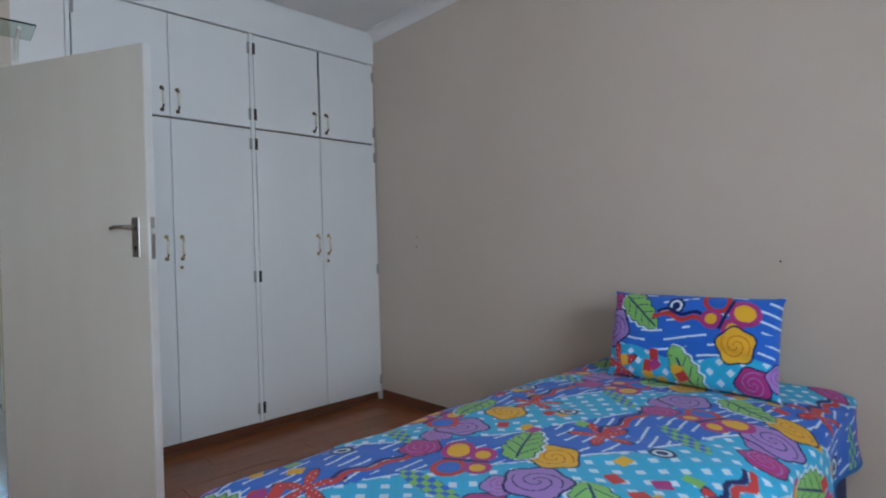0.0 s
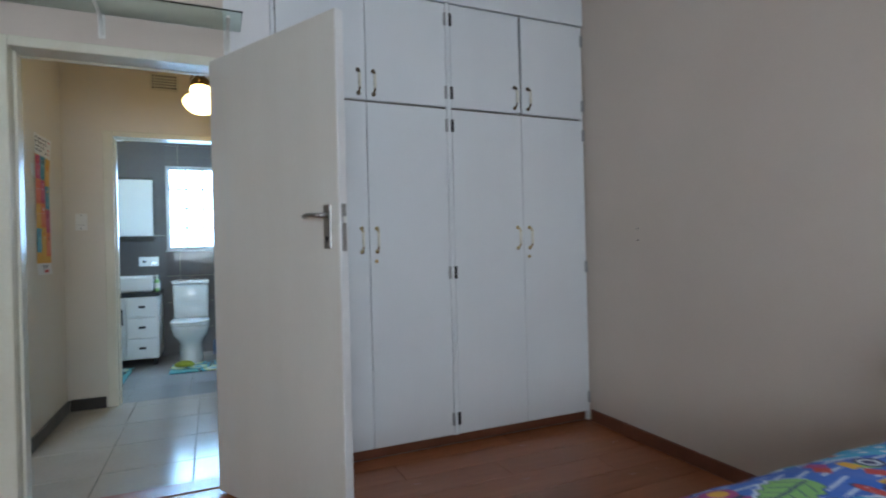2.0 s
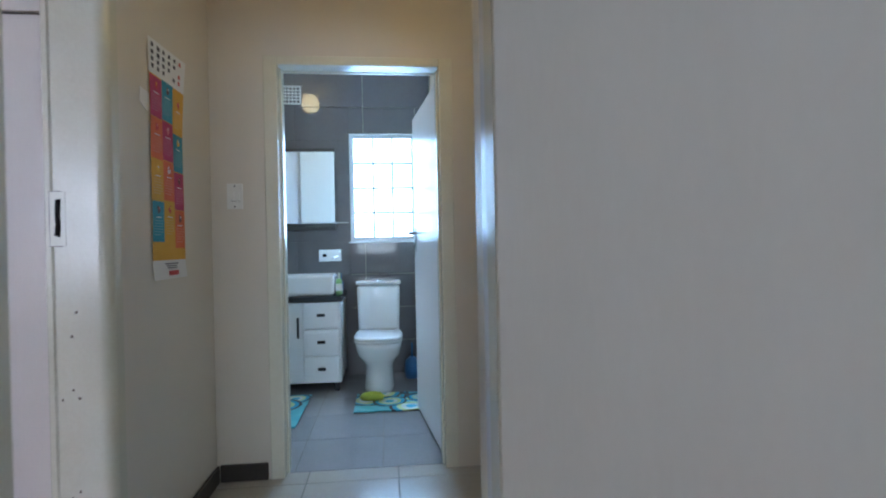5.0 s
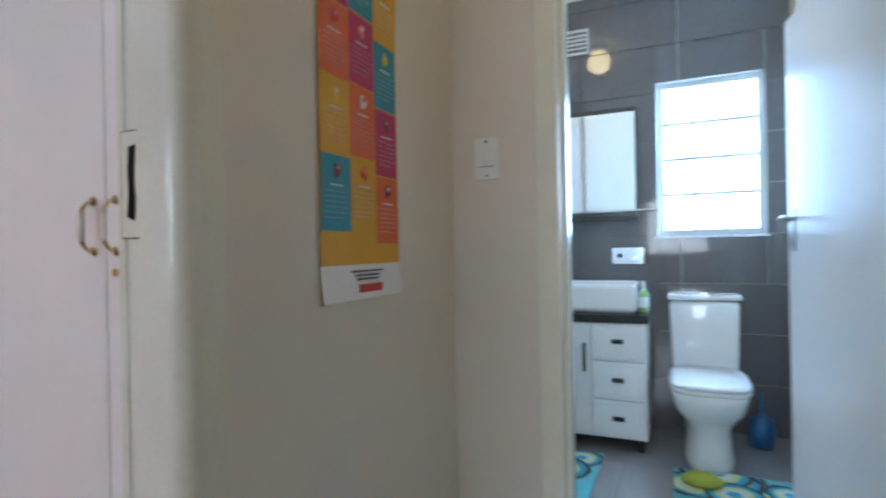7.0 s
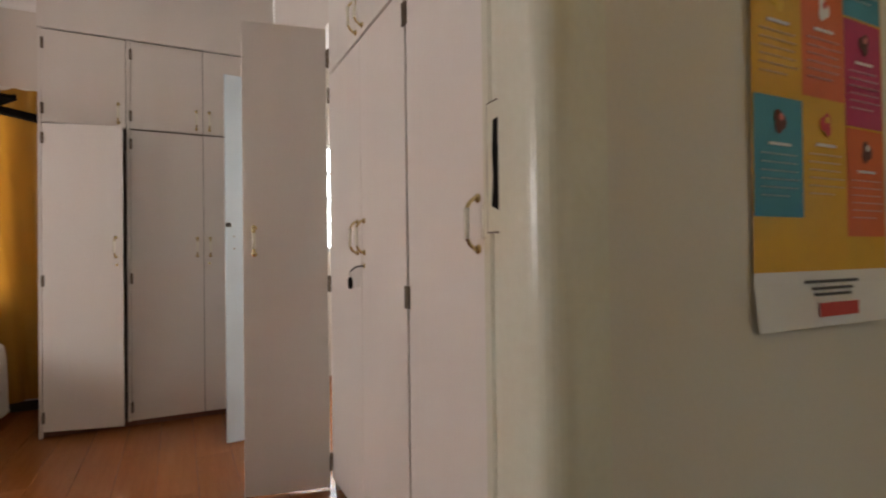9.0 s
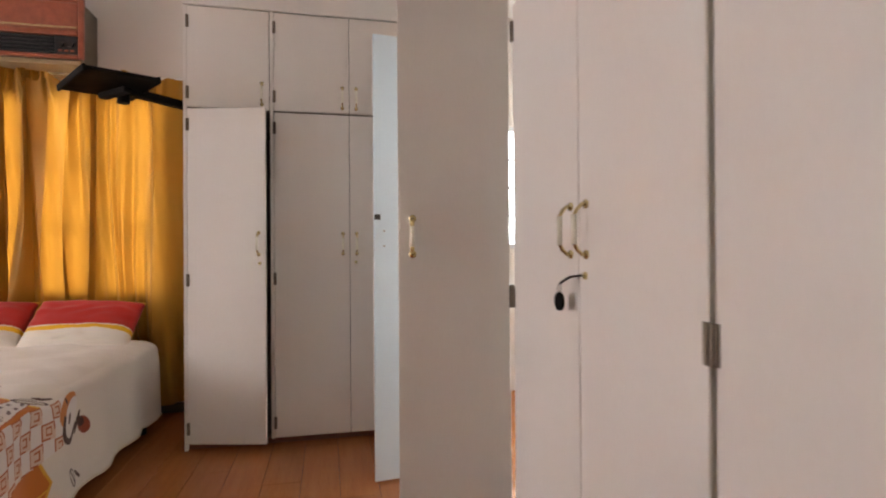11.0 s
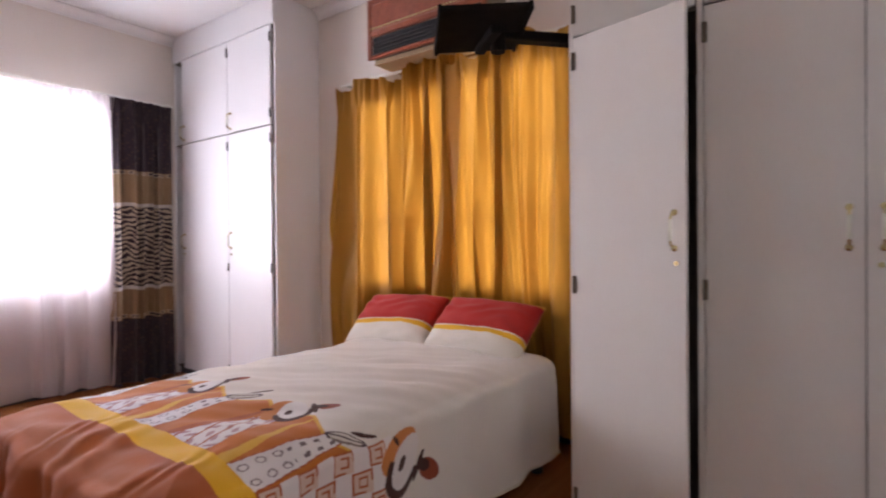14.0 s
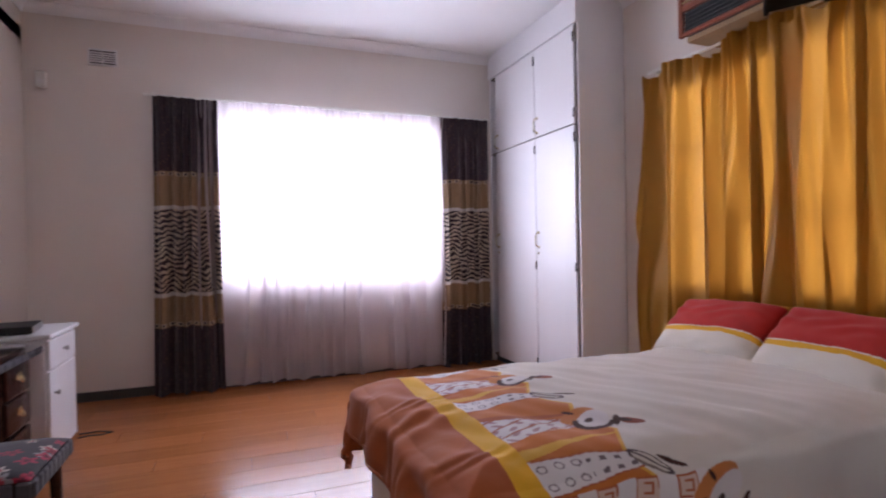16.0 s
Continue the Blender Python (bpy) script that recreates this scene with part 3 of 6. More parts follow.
def closet_door(name, parent, w, z0, z1, m, mat, hinge_left, handle_z, lock_z=None, hinges=(), hinge_mat=IRON, handle=True):
    """One door; local x from 0 to w, its face at y 0 towards -y."""
    d = part(name, box((0.002, 0, z0), (w - 0.002, 0.019, z1), 0.0025), mat, parent, m=m)
    if handle:
        grip(d, w - 0.042 if hinge_left else 0.042, handle_z, dark=mat is WARD1 and z0 > 1.7)
    if lock_z:
        x = w - 0.036 if hinge_left else 0.036
        part("lock", rod((x, 0.001, lock_z), (x, -0.004, lock_z), 0.010, 14), BRASS, d, "round brass lock")
    for z in hinges:
        x = 0.004 if hinge_left else w - 0.004
        bm = box((x - 0.0085, -0.005, z - 0.036), (x + 0.0085, 0.002, z + 0.036), 0.001)
        rod((x + (-0.003 if hinge_left else 0.003), -0.005, z - 0.036), (x + (-0.003 if hinge_left else 0.003), -0.005, z + 0.036), 0.005, 8, bm)
        part("hinge", bm, hinge_mat, d)
    return d


def closet(name, label, m, width, depth, pairs, seam, top, height, mat, group, hinge_mat=IRON, plinth_mat=SKIRT_RED, ajar=(), groove=False, loose=(), end=0.02, low=0.066, hz=1.195, uhz=None):
    """A wall of built-in cupboards; local x along the front, face at y 0 towards -y. pairs: (x0, split, x1)."""
    c = thing(name, label, "wardrobe", m, group)
    part("side_panel", box((0, 0.0195, 0.0), (end, depth, height), 0.001), mat, c)
    part("side_panel", box((width - end, 0.0195, 0.0), (width, depth, height), 0.001), mat, c)
    part("head_rail", box((end, 0.022, top + 0.012), (width - end, 0.040, height), 0.001), mat, c)
    part("fascia", box((0, 0.0, top + 0.010), (width, 0.0190, height), 0.0015), mat, c, "plain panel above the doors")
    part("plinth", box((0, 0.045, 0.0), (width, 0.060, low - 0.006), 0.001), plinth_mat, c, "recessed dark plinth")
    part("back_panel", box((end, depth - 0.012, 0.0), (width - end, depth - 0.002, height)), INNER, c)
    for z in (low - 0.003, seam - 0.004, top - 0.002):
        part("shelf", box((end + 0.001, 0.024, z), (width - end - 0.001, depth - 0.013, z + 0.016)), INNER, c)
    for i, (x0, xs, x1) in enumerate(pairs):
        for j, (a, b) in enumerate(((x0, xs), (xs, x1))):
            left = j == 0
            if b - a < 0.02:
                continue
            px = a if left else b
            if left and i > 0:
                part("post", box((pairs[i - 1][2] + 0.001, 0.016 if groove else 0.0, low - 0.004), (a - 0.001, 0.026, top + 0.008), 0.001), INNER if groove else mat, c)
            hm = HINGE_PAINTED if mat is WARD1 and (i, j) != (1, 0) else hinge_mat
            swing = dict(ajar).get((i, j), 0)
            mm = pose(a, 0, 0) if not swing else (pose(a, 0, 0, rz=-swing) if left else pose(b, 0, 0, rz=swing) @ pose(a - b, 0, 0))
            closet_door("door", c, b - a, low, seam - 0.006, mm, mat, left, hz, hz - 0.115 if not left else (hz - 0.115 if swing else None), (low + 0.09, 1.0, seam - 0.10), hm)
            slack = 0.010 if (i, j) in loose else 0.0
            closet_door("upper_door", c, b - a - slack, seam + 0.006, top, pose(a + slack, 0, 0), mat, left, uhz or seam + 0.10, None, (seam + 0.09, top - 0.09), hm)
    return c


closet("built_in_wardrobe", "white painted built-in wardrobe with brass handles and black hinges", pose(0.388, 3.562, 0), 1.945, 0.46,
       [(0.022, 0.485, 0.962), (0.990, 1.459, 1.928)], 1.948, 2.55, C1 - 0.002, WARD1, "built-in wardrobes", IRON, loose=((1, 1),))
closet("built_in_wardrobe", "ivory painted built-in wardrobe beside the bedroom doorway", pose(-3.052, 4.846, 0), 1.947, 0.56,
       [(0.022, 0.507, 0.978), (0.989, 1.478, 1.927)], 2.012, 2.60, C2 - 0.002, WARD2, "built-in wardrobes", HINGE_BROWN, SKIRT_DARK, hz=1.21, groove=True)
closet("built_in_wardrobe", "ivory built-in wardrobe with one door standing ajar beside the bed", pose(-4.621, 3.392, 0, rz=90), 1.45, 0.85,
       [(0.024, 0.485, 0.487), (0.509, 0.958, 1.40)], 2.008, 2.605, C2 - 0.002, WARD2, "built-in wardrobes", HINGE_BROWN, SKIRT_RED, ajar=(((0, 0), 13),), hz=1.21, low=0.045)
closet("built_in_wardrobe", "white built-in wardrobe between the bed and the window", pose(-5.031, -0.667, 0, rz=90), 1.525, 0.447,
       [(0.162, 0.162, 0.905), (0.908, 0.908, 1.49)], 2.10, 2.86, C2 - 0.002, WARD3, "built-in wardrobes", IRON, SKIRT_DARK, hz=1.22)

# keys hanging in the wardrobe lock
k = thing("key_ring", "black round key tag hanging from a wardrobe lock", "key", pose(-2.530, 4.846, 1.095))
part("key", tube([(0, 0.0, 0), (-0.02, -0.022, -0.004), (-0.055, -0.034, -0.022)], 0.0035, 6), IRON, k)
bm = bmesh.new()
for i in range(16):
    a0, a1 = i * math.pi / 8, (i + 1) * math.pi / 8
    rod((-0.058 + 0.011 * math.cos(a0), -0.035, -0.034 + 0.011 * math.sin(a0)), (-0.058 + 0.011 * math.cos(a1), -0.035, -0.034 + 0.011 * math.sin(a1)), 0.0012, 6, bm)
part("ring", bm, STEEL, k)
part("tag", rod((-0.060, -0.038, -0.070), (-0.060, -0.030, -0.070), 0.024, 20), TRAY_BLACK, k, "black round tag")


# tall double doors to the dressing room, both standing open
def tall_leaf(name, label, m, width, seen, handle):
    d = tagged(thing(name, label, "door", m), kind="structure")
    leaf = part("leaf", box((0, -0.019, 0.012), (width, 0, 2.25), 0.002), seen, d)
    if handle:
        g = bmesh.new()
        for s in (-1, 1):
            rod((width - 0.05, 0, 1.21 + s * 0.062), (width - 0.05, 0.006, 1.21 + s * 0.062), 0.0135, 14, g)
            tube([(width - 0.05, 0.006, 1.21 + s * 0.060), (width - 0.05, 0.026, 1.21 + s * 0.048), (width - 0.05, 0.033, 1.21 + s * 0.034)], 0.0078, 10, g)
        h = part("handle", g, BRASS, leaf, "brass bow handle", smooth=True)
        part("grip", rod((width - 0.05, 0.033, 1.174), (width - 0.05, 0.033, 1.246), 0.0082, 12), PORCELAIN, h, smooth=True)
    else:
        part("catch", box((width - 0.03, 0.0, 1.318), (width, 0.012, 1.345), 0.002), IRON, leaf, "small black ball catch")
        for z in (1.187, 1.262):
            part("screw", rod((width - 0.05, 0, z), (width - 0.05, 0.004, z), 0.0055, 10), STEEL, leaf)
    for z in (0.13, 1.0, 2.1):
        part("hinge", box((-0.014, -0.012, z - 0.04), (0.004, 0.0015, z + 0.04), 0.001), HINGE_BROWN, leaf)
    return d


tall_leaf("door_3", "tall ivory cupboard-style door standing open with a brass handle", pose(-3.058, 4.842, 0, rz=-101.5), 0.39, WARD2, True)
tall_leaf("door_4", "tall door standing open, coloured pale blue", pose(-4.005, 4.84, 0, rz=-82), 0.40, LEAF_INSIDE, False)

# ---- cloth prints ----
def blank(shape, colour):
    c = np.empty((*shape, 3))
    c[...] = colour
    return c


def put(c, mask, colour):
    c[mask] = colour


def bright_print(x, y, seed, motifs=None, shore=None):
    """A seaside print: blue water, sky-blue strokes, roses, leaves, starfish, suns and squares; x, y in metres."""
    rng = np.random.default_rng(seed)
    deep, sky_, white = (0.022, 0.140, 0.60), (0.030, 0.43, 0.74), (0.64, 0.77, 0.88)
    wob = 0.03 * np.sin(7 * x + 2) + 0.02 * np.sin(13 * y + x * 4)
    band = np.sin((y * 0.9 + x * 0.55 + wob) * 13.0)
    if shore is not None:
        band = np.where(y > shore + 0.02 * np.sin(14 * x), 1.0, -1.0)
    c = blank(x.shape, sky_)
    put(c, band > -0.20, deep)
    put(c, (band > -0.12) & (np.sin(170 * y + 5 * np.sin(9 * x) + 6 * x) > 0.80) & (np.sin(37 * x + 2.5 * np.floor(27 * y) ** 2) > -0.15), white)
    la, lb = np.abs(np.cos(44 * (x + y) + 0.5 * np.sin(17 * x))), np.abs(np.cos(44 * (x - y) + 0.5 * np.sin(15 * y)))
    put(c, (band < -0.12) & (np.maximum(la, lb) < 0.58), white)
    put(c, (band < -0.12) & (np.maximum(la, lb) > 0.96), (0.03, 0.42, 0.66))
    put(c, (np.abs(band + 0.12) < 0.05) & (np.sin(50 * x + 30 * y) > -0.4), white)
    red, yellow, pink, lilac, green, navy = (0.56, 0.045, 0.045), (0.76, 0.42, 0.03), (0.42, 0.04, 0.22), (0.36, 0.21, 0.56), (0.22, 0.52, 0.14), (0.008, 0.02, 0.13)

    def local(cx, cy, s, a):
        dx, dy = x - cx, y - cy
        return (dx * math.cos(a) + dy * math.sin(a)) / s, (-dx * math.sin(a) + dy * math.cos(a)) / s

    def rose(cx, cy, s, a, col, ink):
        u, v = local(cx, cy, s, a)
        r, th = np.hypot(u, v), np.arctan2(v, u)
        put(c, r < 1.10 + 0.08 * np.cos(5 * th), navy)
        put(c, r < 1 + 0.08 * np.cos(5 * th), col)
        put(c, (r < 0.82) & (np.abs(np.sin(1.0 * th + r * 9.0)) < 0.22), ink)

    def leaf(cx, cy, s, a):
        u, v = local(cx, cy, s, a)
        w = 0.42 * np.sqrt(np.clip(1 - u * u, 0, 1)) * (1.1 - 0.3 * u) * (1 + 0.10 * np.cos(16 * u))
        put(c, (np.abs(v + 0.05) < w + 0.07) & (np.abs(u) < 1.04), white)
        put(c, (np.abs(v) < w + 0.035) & (np.abs(u) < 1.02), navy)
        put(c, (np.abs(v) < w) & (np.abs(u) < 1), green)
        put(c, (np.abs(v) < 0.035) & (np.abs(u) < 0.9), navy)
        put(c, (np.abs(v) < w * 0.8) & (np.abs(v) > 0.06) & (np.sin(15 * (u - np.abs(v))) > 0.94), navy)

    def star(cx, cy, s, a):
        u, v = local(cx, cy, s, a)
        r, th = np.hypot(u, v), np.arctan2(v, u)
        put(c, r < 0.66 + 0.48 * np.cos(5 * th), navy)
        put(c, r < 0.58 + 0.46 * np.cos(5 * th), red)
        put(c, (r < 0.5 + 0.35 * np.cos(5 * th)) & (np.sin(22 * u) * np.sin(22 * v) > 0.86), white)

    def butterfly(cx, cy, s, a):
        u, v = local(cx, cy, s, a)
        for sx in (-1, 1):
            r1 = np.hypot((u - sx * 0.5) / 0.52, (v - 0.28) / 0.42)
            r2 = np.hypot((u - sx * 0.38) / 0.36, (v + 0.35) / 0.34)
            put(c, r1 < 1, red if sx < 0 else pink)
            put(c, r2 < 1, pink)
            put(c, r1 < 0.66, yellow if sx > 0 else deep)
            put(c, r2 < 0.55, yellow)
        put(c, (np.abs(u) < 0.06) & (np.abs(v) < 0.55), navy)

    cell = 0.170
    kinds = ["rose", "leaf", "star", "checks", "lilac", "squares", "stroke", "butterfly", "sun", "ring"]
    if motifs is None:
        motifs = []
        for i in range(-1, int(x.max() / cell) + 2):
            for j in range(-1, int(y.max() / cell) + 2):
                motifs.append((kinds[(len(motifs) * 3 + 4 * i) % 10], (i + 0.5 + rng.uniform(-0.22, 0.22)) * cell, (j + 0.5 + rng.uniform(-0.22, 0.22)) * cell, rng.uniform(0, 6.28)))
    for kind, cx, cy, a in motifs:
        if kind == "rose":
            rose(cx, cy, 0.055, a, pink, lilac)
            rose(cx + 0.09, cy + 0.03, 0.045, a + 1, lilac, pink)
        elif kind == "lilac":
            rose(cx, cy, 0.075, a, lilac, navy)
        elif kind == "sun":
            rose(cx, cy, 0.062, a, yellow, (0.55, 0.10, 0.02))
        elif kind == "leaf":
            leaf(cx, cy, 0.105, a)
        elif kind == "star":
            star(cx, cy, 0.085, a)
        elif kind == "butterfly":
            butterfly(cx, cy, 0.11, a)
        elif kind == "checks":
            u, v = local(cx, cy, 0.11, a)
            m = (np.abs(v) < 0.26 * np.sqrt(np.clip(1 - u * u, 0, 1))) & (np.abs(u) < 1)
            put(c, m, green)
            put(c, m & (np.sin(15 * u) * np.sin(20 * v + 1.5) > 0), deep)
        elif kind == "ring":
            u, v = local(cx, cy, 0.035, 0)
            r = np.hypot(u, v)
            put(c, r < 1, navy)
            put(c, (r < 0.7) & (r > 0.45), white)
        elif kind == "stroke":
            u, v = local(cx, cy, 0.14, -0.06)
            put(c, (np.abs(v - 0.06 * np.sin(8 * u)) < 0.07) & (np.abs(u) < 1), red)
            put(c, (np.abs(v - 0.14 - 0.06 * np.sin(8 * u)) < 0.05) & (np.abs(u) < 0.9), navy)
        else:
            for q in range(6):
                u, v = local(cx + rng.uniform(-0.1, 0.1), cy + rng.uniform(-0.1, 0.1), 0.022, rng.uniform(0, 3))
                put(c, (np.abs(u) < 1) & (np.abs(v) < 0.8), (yellow, red, pink, green)[q % 4])
    return c


def folds(u, v, amp, f1, f2, seed):
    return amp * (np.sin(f1 * u + 3 * np.sin(5 * v + seed)) * np.sin(f2 * v + 2 * np.cos(4 * u + seed)) + 0.5 * np.sin(2.3 * f1 * u + 1.7 * f2 * v + seed))


def drape_bed(x0, x1, y0, y1, z, drop, nu, nv, edge, ripple, seed, bulge=0.02):
    """A cover over a mattress between x0..x1 and y0..y1 with sides hanging by drop (x0 side, x1 side, y0 side, y1 side)."""
    lx, ly = x1 - x0, y1 - y0

    def fn(u, v):
        s = u * (lx + drop[0] + drop[1]) - drop[0]
        t = v * (ly + drop[2] + drop[3]) - drop[2]
        ox, oy = np.clip(-s, 0, None) + np.clip(s - lx, 0, None), np.clip(-t, 0, None) + np.clip(t - ly, 0, None)
        d = np.hypot(ox, oy)
        over = np.clip(d / edge, 0, 1)
        x = np.clip(s, 0, lx) + np.sign(s - lx / 2) * np.where(ox > 0, edge * 0.55 * np.sin(np.clip(ox / edge, 0, 1) * 1.57) + 0.03 * ox, 0)
        y = np.clip(t, 0, ly) + np.sign(t - ly / 2) * np.where(oy > 0, edge * 0.55 * np.sin(np.clip(oy / edge, 0, 1) * 1.57) + 0.03 * oy, 0)
        zz = -np.where(d > 0, np.clip(d - edge * 0.45 * np.sin(over * 1.57), 0, None), 0)
        e = np.minimum(np.minimum(np.clip(s, 0, lx), lx - np.clip(s, 0, lx)), np.minimum(np.clip(t, 0, ly), ly - np.clip(t, 0, ly)))
        zz = zz - 0.035 * np.exp(-e / 0.05) + bulge * np.sin(np.clip(s / lx, 0, 1) * 3.14) * np.sin(np.clip(t / ly, 0, 1) * 3.14)
        zz = zz + folds(s, t, ripple, 9, 7, seed) + folds(s, t, ripple * 0.45, 23, 19, seed + 2)
        wave = np.clip(d / 0.15, 0, 1) * 0.016
        x = x + wave * np.sin(17 * t + seed) * (ox > 0) * np.sign(s - lx / 2)
        y = y + wave * np.sin(15 * s + seed) * (oy > 0) * np.sign(t - ly / 2)
        return x0 + x, y0 + y, z + zz

    def flat(u, v):
        return u * (lx + drop[0] + drop[1]), v * (ly + drop[2] + drop[3])
    return fn, flat


def pillow(name, label, m, w, h, t, dye, material, category="pillow", nu=70, nv=46):
    """A plump cushion lying in local x, y with a seamed edge; dye takes u, v of its face."""
    def face(sign):
        def fn(u, v):
            a, b = 2 * u - 1, 2 * v - 1
            k = np.clip(1 - np.abs(a) ** 3.2, 0, 1) ** 0.45 * np.clip(1 - np.abs(b) ** 3.2, 0, 1) ** 0.45
            pinch = 1 - 0.035 * (np.abs(a) ** 2) * (1 - np.abs(b) ** 4)
            x = a * w / 2 * (1 - 0.05 * (1 - np.abs(b) ** 6) * np.abs(a) ** 8)
            y = b * h / 2 * (1 - 0.06 * (1 - np.abs(a) ** 6) * np.abs(b) ** 8) * pinch
            z = sign * t / 2 * k + (folds(a, b, 0.005, 5, 6, 1.3) + 0.006 * np.sin(9 * a + 5 * b * b + 2 * np.sin(4 * b)) * np.abs(b) ** 1.5 + 0.005 * np.sin(13 * b + 4 * a) * np.abs(a) ** 2) * k
            return x, y, z
        return fn
    th = thing(name, label, category, m)
    for sign, nm in ((1, "front"), (-1, "back")):
        me = sheet(face(sign), nu, nv, dye)
        sheet_part(nm, me, material, th)
    return th


# ---- small bedroom ----
bed = thing("single_bed", "single bed with a navy valance against a greige wall", "bed", pose(1.36, 1.14, 0))
part("base", box((-0.94, -0.45, 0.10), (0.955, 0.45, 0.34), 0.02, seg=2), VALANCE_BLUE, bed, "navy valance round the bed base")
part("mattress", box((-0.94, -0.45, 0.345), (0.955, 0.45, 0.545), 0.05, seg=3), BASE_CREAM, bed)
for sx in (-0.85, 0.85):
    for sy in (-0.4, 0.4):
        part("leg", rod((sx, sy, 0), (sx, sy, 0.10), 0.03), WOOD_DARK, bed)
fn, flat = drape_bed(0.37, 2.29, 0.68, 1.655, 0.602, (0.10, 0.0, 0.22, 0.10), 330, 220, 0.06, 0.004, 0.4, 0.012)


def hem(parent, fn, along, count, material):
    """A sewn hem along one edge of a cover; along gives u, v for a step from 0 to 1."""
    pts = []
    for k in range(count):
        u, v = along(k / (count - 1))
        x, y, z = fn(np.array([[u]]), np.array([[v]]))
        pts.append((float(x[0, 0]), float(y[0, 0]), float(z[0, 0])))
    return part("hem", tube(pts, 0.007, 6), material, parent, "sewn hem", smooth=True)


HEM_BLUE = paint("blue_hem", (0.03, 0.16, 0.45), (0.02, 0.12, 0.36), 0.9, 12, 120, 0.2)
duvet = thing("duvet", "bright blue printed duvet with starfish, roses and leaves", "duvet")
sheet_part("cover", sheet(fn, 620, 380, lambda u, v: bright_print(*flat(u, v), 3)), FABRIC, duvet, "", 0.02)
hem(duvet, fn, lambda k: (k, 0.0), 60, HEM_BLUE)
hem(duvet, fn, lambda k: (k, 1.0), 60, HEM_BLUE)
hem(duvet, fn, lambda k: (0.0, k), 40, HEM_BLUE)


def pillow_dye(u, v):
    layout = [("rose", 0.04, 0.29, 0.4), ("leaf", 0.16, 0.275, 5.6), ("lilac", 0.035, 0.20, 1.0), ("ring", 0.31, 0.30, 0), ("stroke", 0.36, 0.255, 0), ("butterfly", 0.50, 0.28, 5.9), ("sun", 0.54, 0.17, 0.5),
              ("star", 0.08, 0.045, 0.5), ("squares", 0.18, 0.07, 0), ("leaf", 0.36, 0.055, 2.1), ("squares", 0.27, 0.05, 1), ("rose", 0.60, 0.045, 2.0)]
    return bright_print(u * 0.68, v * 0.36, 11, layout, 0.115)


pillow("pillow", "upright pillow in the bright blue seaside print leaning on the wall", pose(1.93, 1.100, 0.775, 0, -74, 0) @ pose(0, 0, 0, 0, 0, -90), 0.63, 0.355, 0.15, pillow_dye, FABRIC, nu=260, nv=150)
pillow("pillow", "dark pillow tucked behind the printed pillow", pose(2.08, 1.13, 0.755, 0, -72, 0) @ pose(0, 0, 0, 0, 0, -90), 0.60, 0.34, 0.13, lambda u, v: blank(u.shape, (0.03, 0.03, 0.06)), FABRIC)

shelf = thing("glass_shelf", "greenish glass shelf on white brackets above the doorway", "shelf", pose(-0.34, 3.585, 2.235))
part("glass_top", box((-0.55, -0.235, 0.0), (0.585, -0.004, 0.008), 0.002), SHELF_GLASS, shelf)
for x in (-0.40, 0.0, 0.525):
    bm = box((x - 0.014, -0.010, -0.11), (x + 0.014, -0.001, -0.001), 0.002)
    tube([(x, -0.008, -0.10), (x, -0.030, -0.055), (x, -0.075, -0.018), (x, -0.19, -0.008)], 0.008, 8, bm)
    part("bracket", bm, PLATE_WHITE, shelf, "white curved bracket")


def light_switch(name, label, m, w, h, rockers):
    s = thing(name, label, "light switch", m)
    part("plate", box((-w / 2, -0.009, -h / 2), (w / 2, -0.0005, h / 2), 0.003, seg=2), PLATE_WHITE, s)
    for k in range(rockers):
        x = (k - (rockers - 1) / 2) * 0.026
        bm = prism([(x - 0.010, -0.021), (x + 0.010, -0.021), (x + 0.010, 0.021), (x - 0.010, 0.021)], 0.006)
        part("rocker", bm, PLATE_WHITE, s, m=pose(0, -0.0145, 0))
    # ink-dark strip on the plate, painting the shade under the rockers
    part("gap", box((-0.024, -0.0098, -0.0245), (0.024, -0.0092, -0.0225)), INK, s)
    for z in (-h / 2 + 0.012, h / 2 - 0.012):
        part("screw", rod((0, -0.0085, z), (0, -0.0105, z), 0.004, 10), IRON, s)
    return s


light_switch("light_switch", "white double light switch beside the bedroom doorway", pose(-0.878, 3.585, 1.376), 0.078, 0.125, 2)
light_switch("light_switch", "white light switch beside the bathroom doorway", pose(-0.798, 5.49, 1.405), 0.076, 0.125, 2)
for x, y, z in ((2.334, 3.12, 1.227), (2.334, 3.12, 1.159), (2.334, 0.89, 1.056)):
    nail = thing("wall_plug", "small dark screw hole in the painted wall", "wall plug", pose(x, y, z), "old screw holes")
    part("plug", rod((-0.004, 0, 0), (0.0, 0, 0), 0.004, 8), IRON, nail)

# ---- hall ----
lamp = thing("pendant_lamp", "lit cream glass acorn pendant lamp with an antique brass gallery", "pendant lamp", pose(0.048, 4.70, 0))
part("globe", lathe([(0.0, 2.085), (0.030, 2.087), (0.065, 2.098), (0.095, 2.120), (0.112, 2.150), (0.113, 2.172), (0.100, 2.196), (0.075, 2.212), (0.062, 2.224), (0.064, 2.236), (0.070, 2.250), (0.060, 2.268), (0.048, 2.276)], 40), GLOBE, lamp, "glowing cream glass globe", smooth=True)
bm = lathe([(0.050, 2.270), (0.062, 2.276), (0.064, 2.300), (0.052, 2.318), (0.034, 2.338), (0.022, 2.352), (0.012, 2.372), (0.0, 2.376)], 32)
gal = part("gallery", bm, ANTIQUE, lamp, "antique brass gallery", smooth=True)
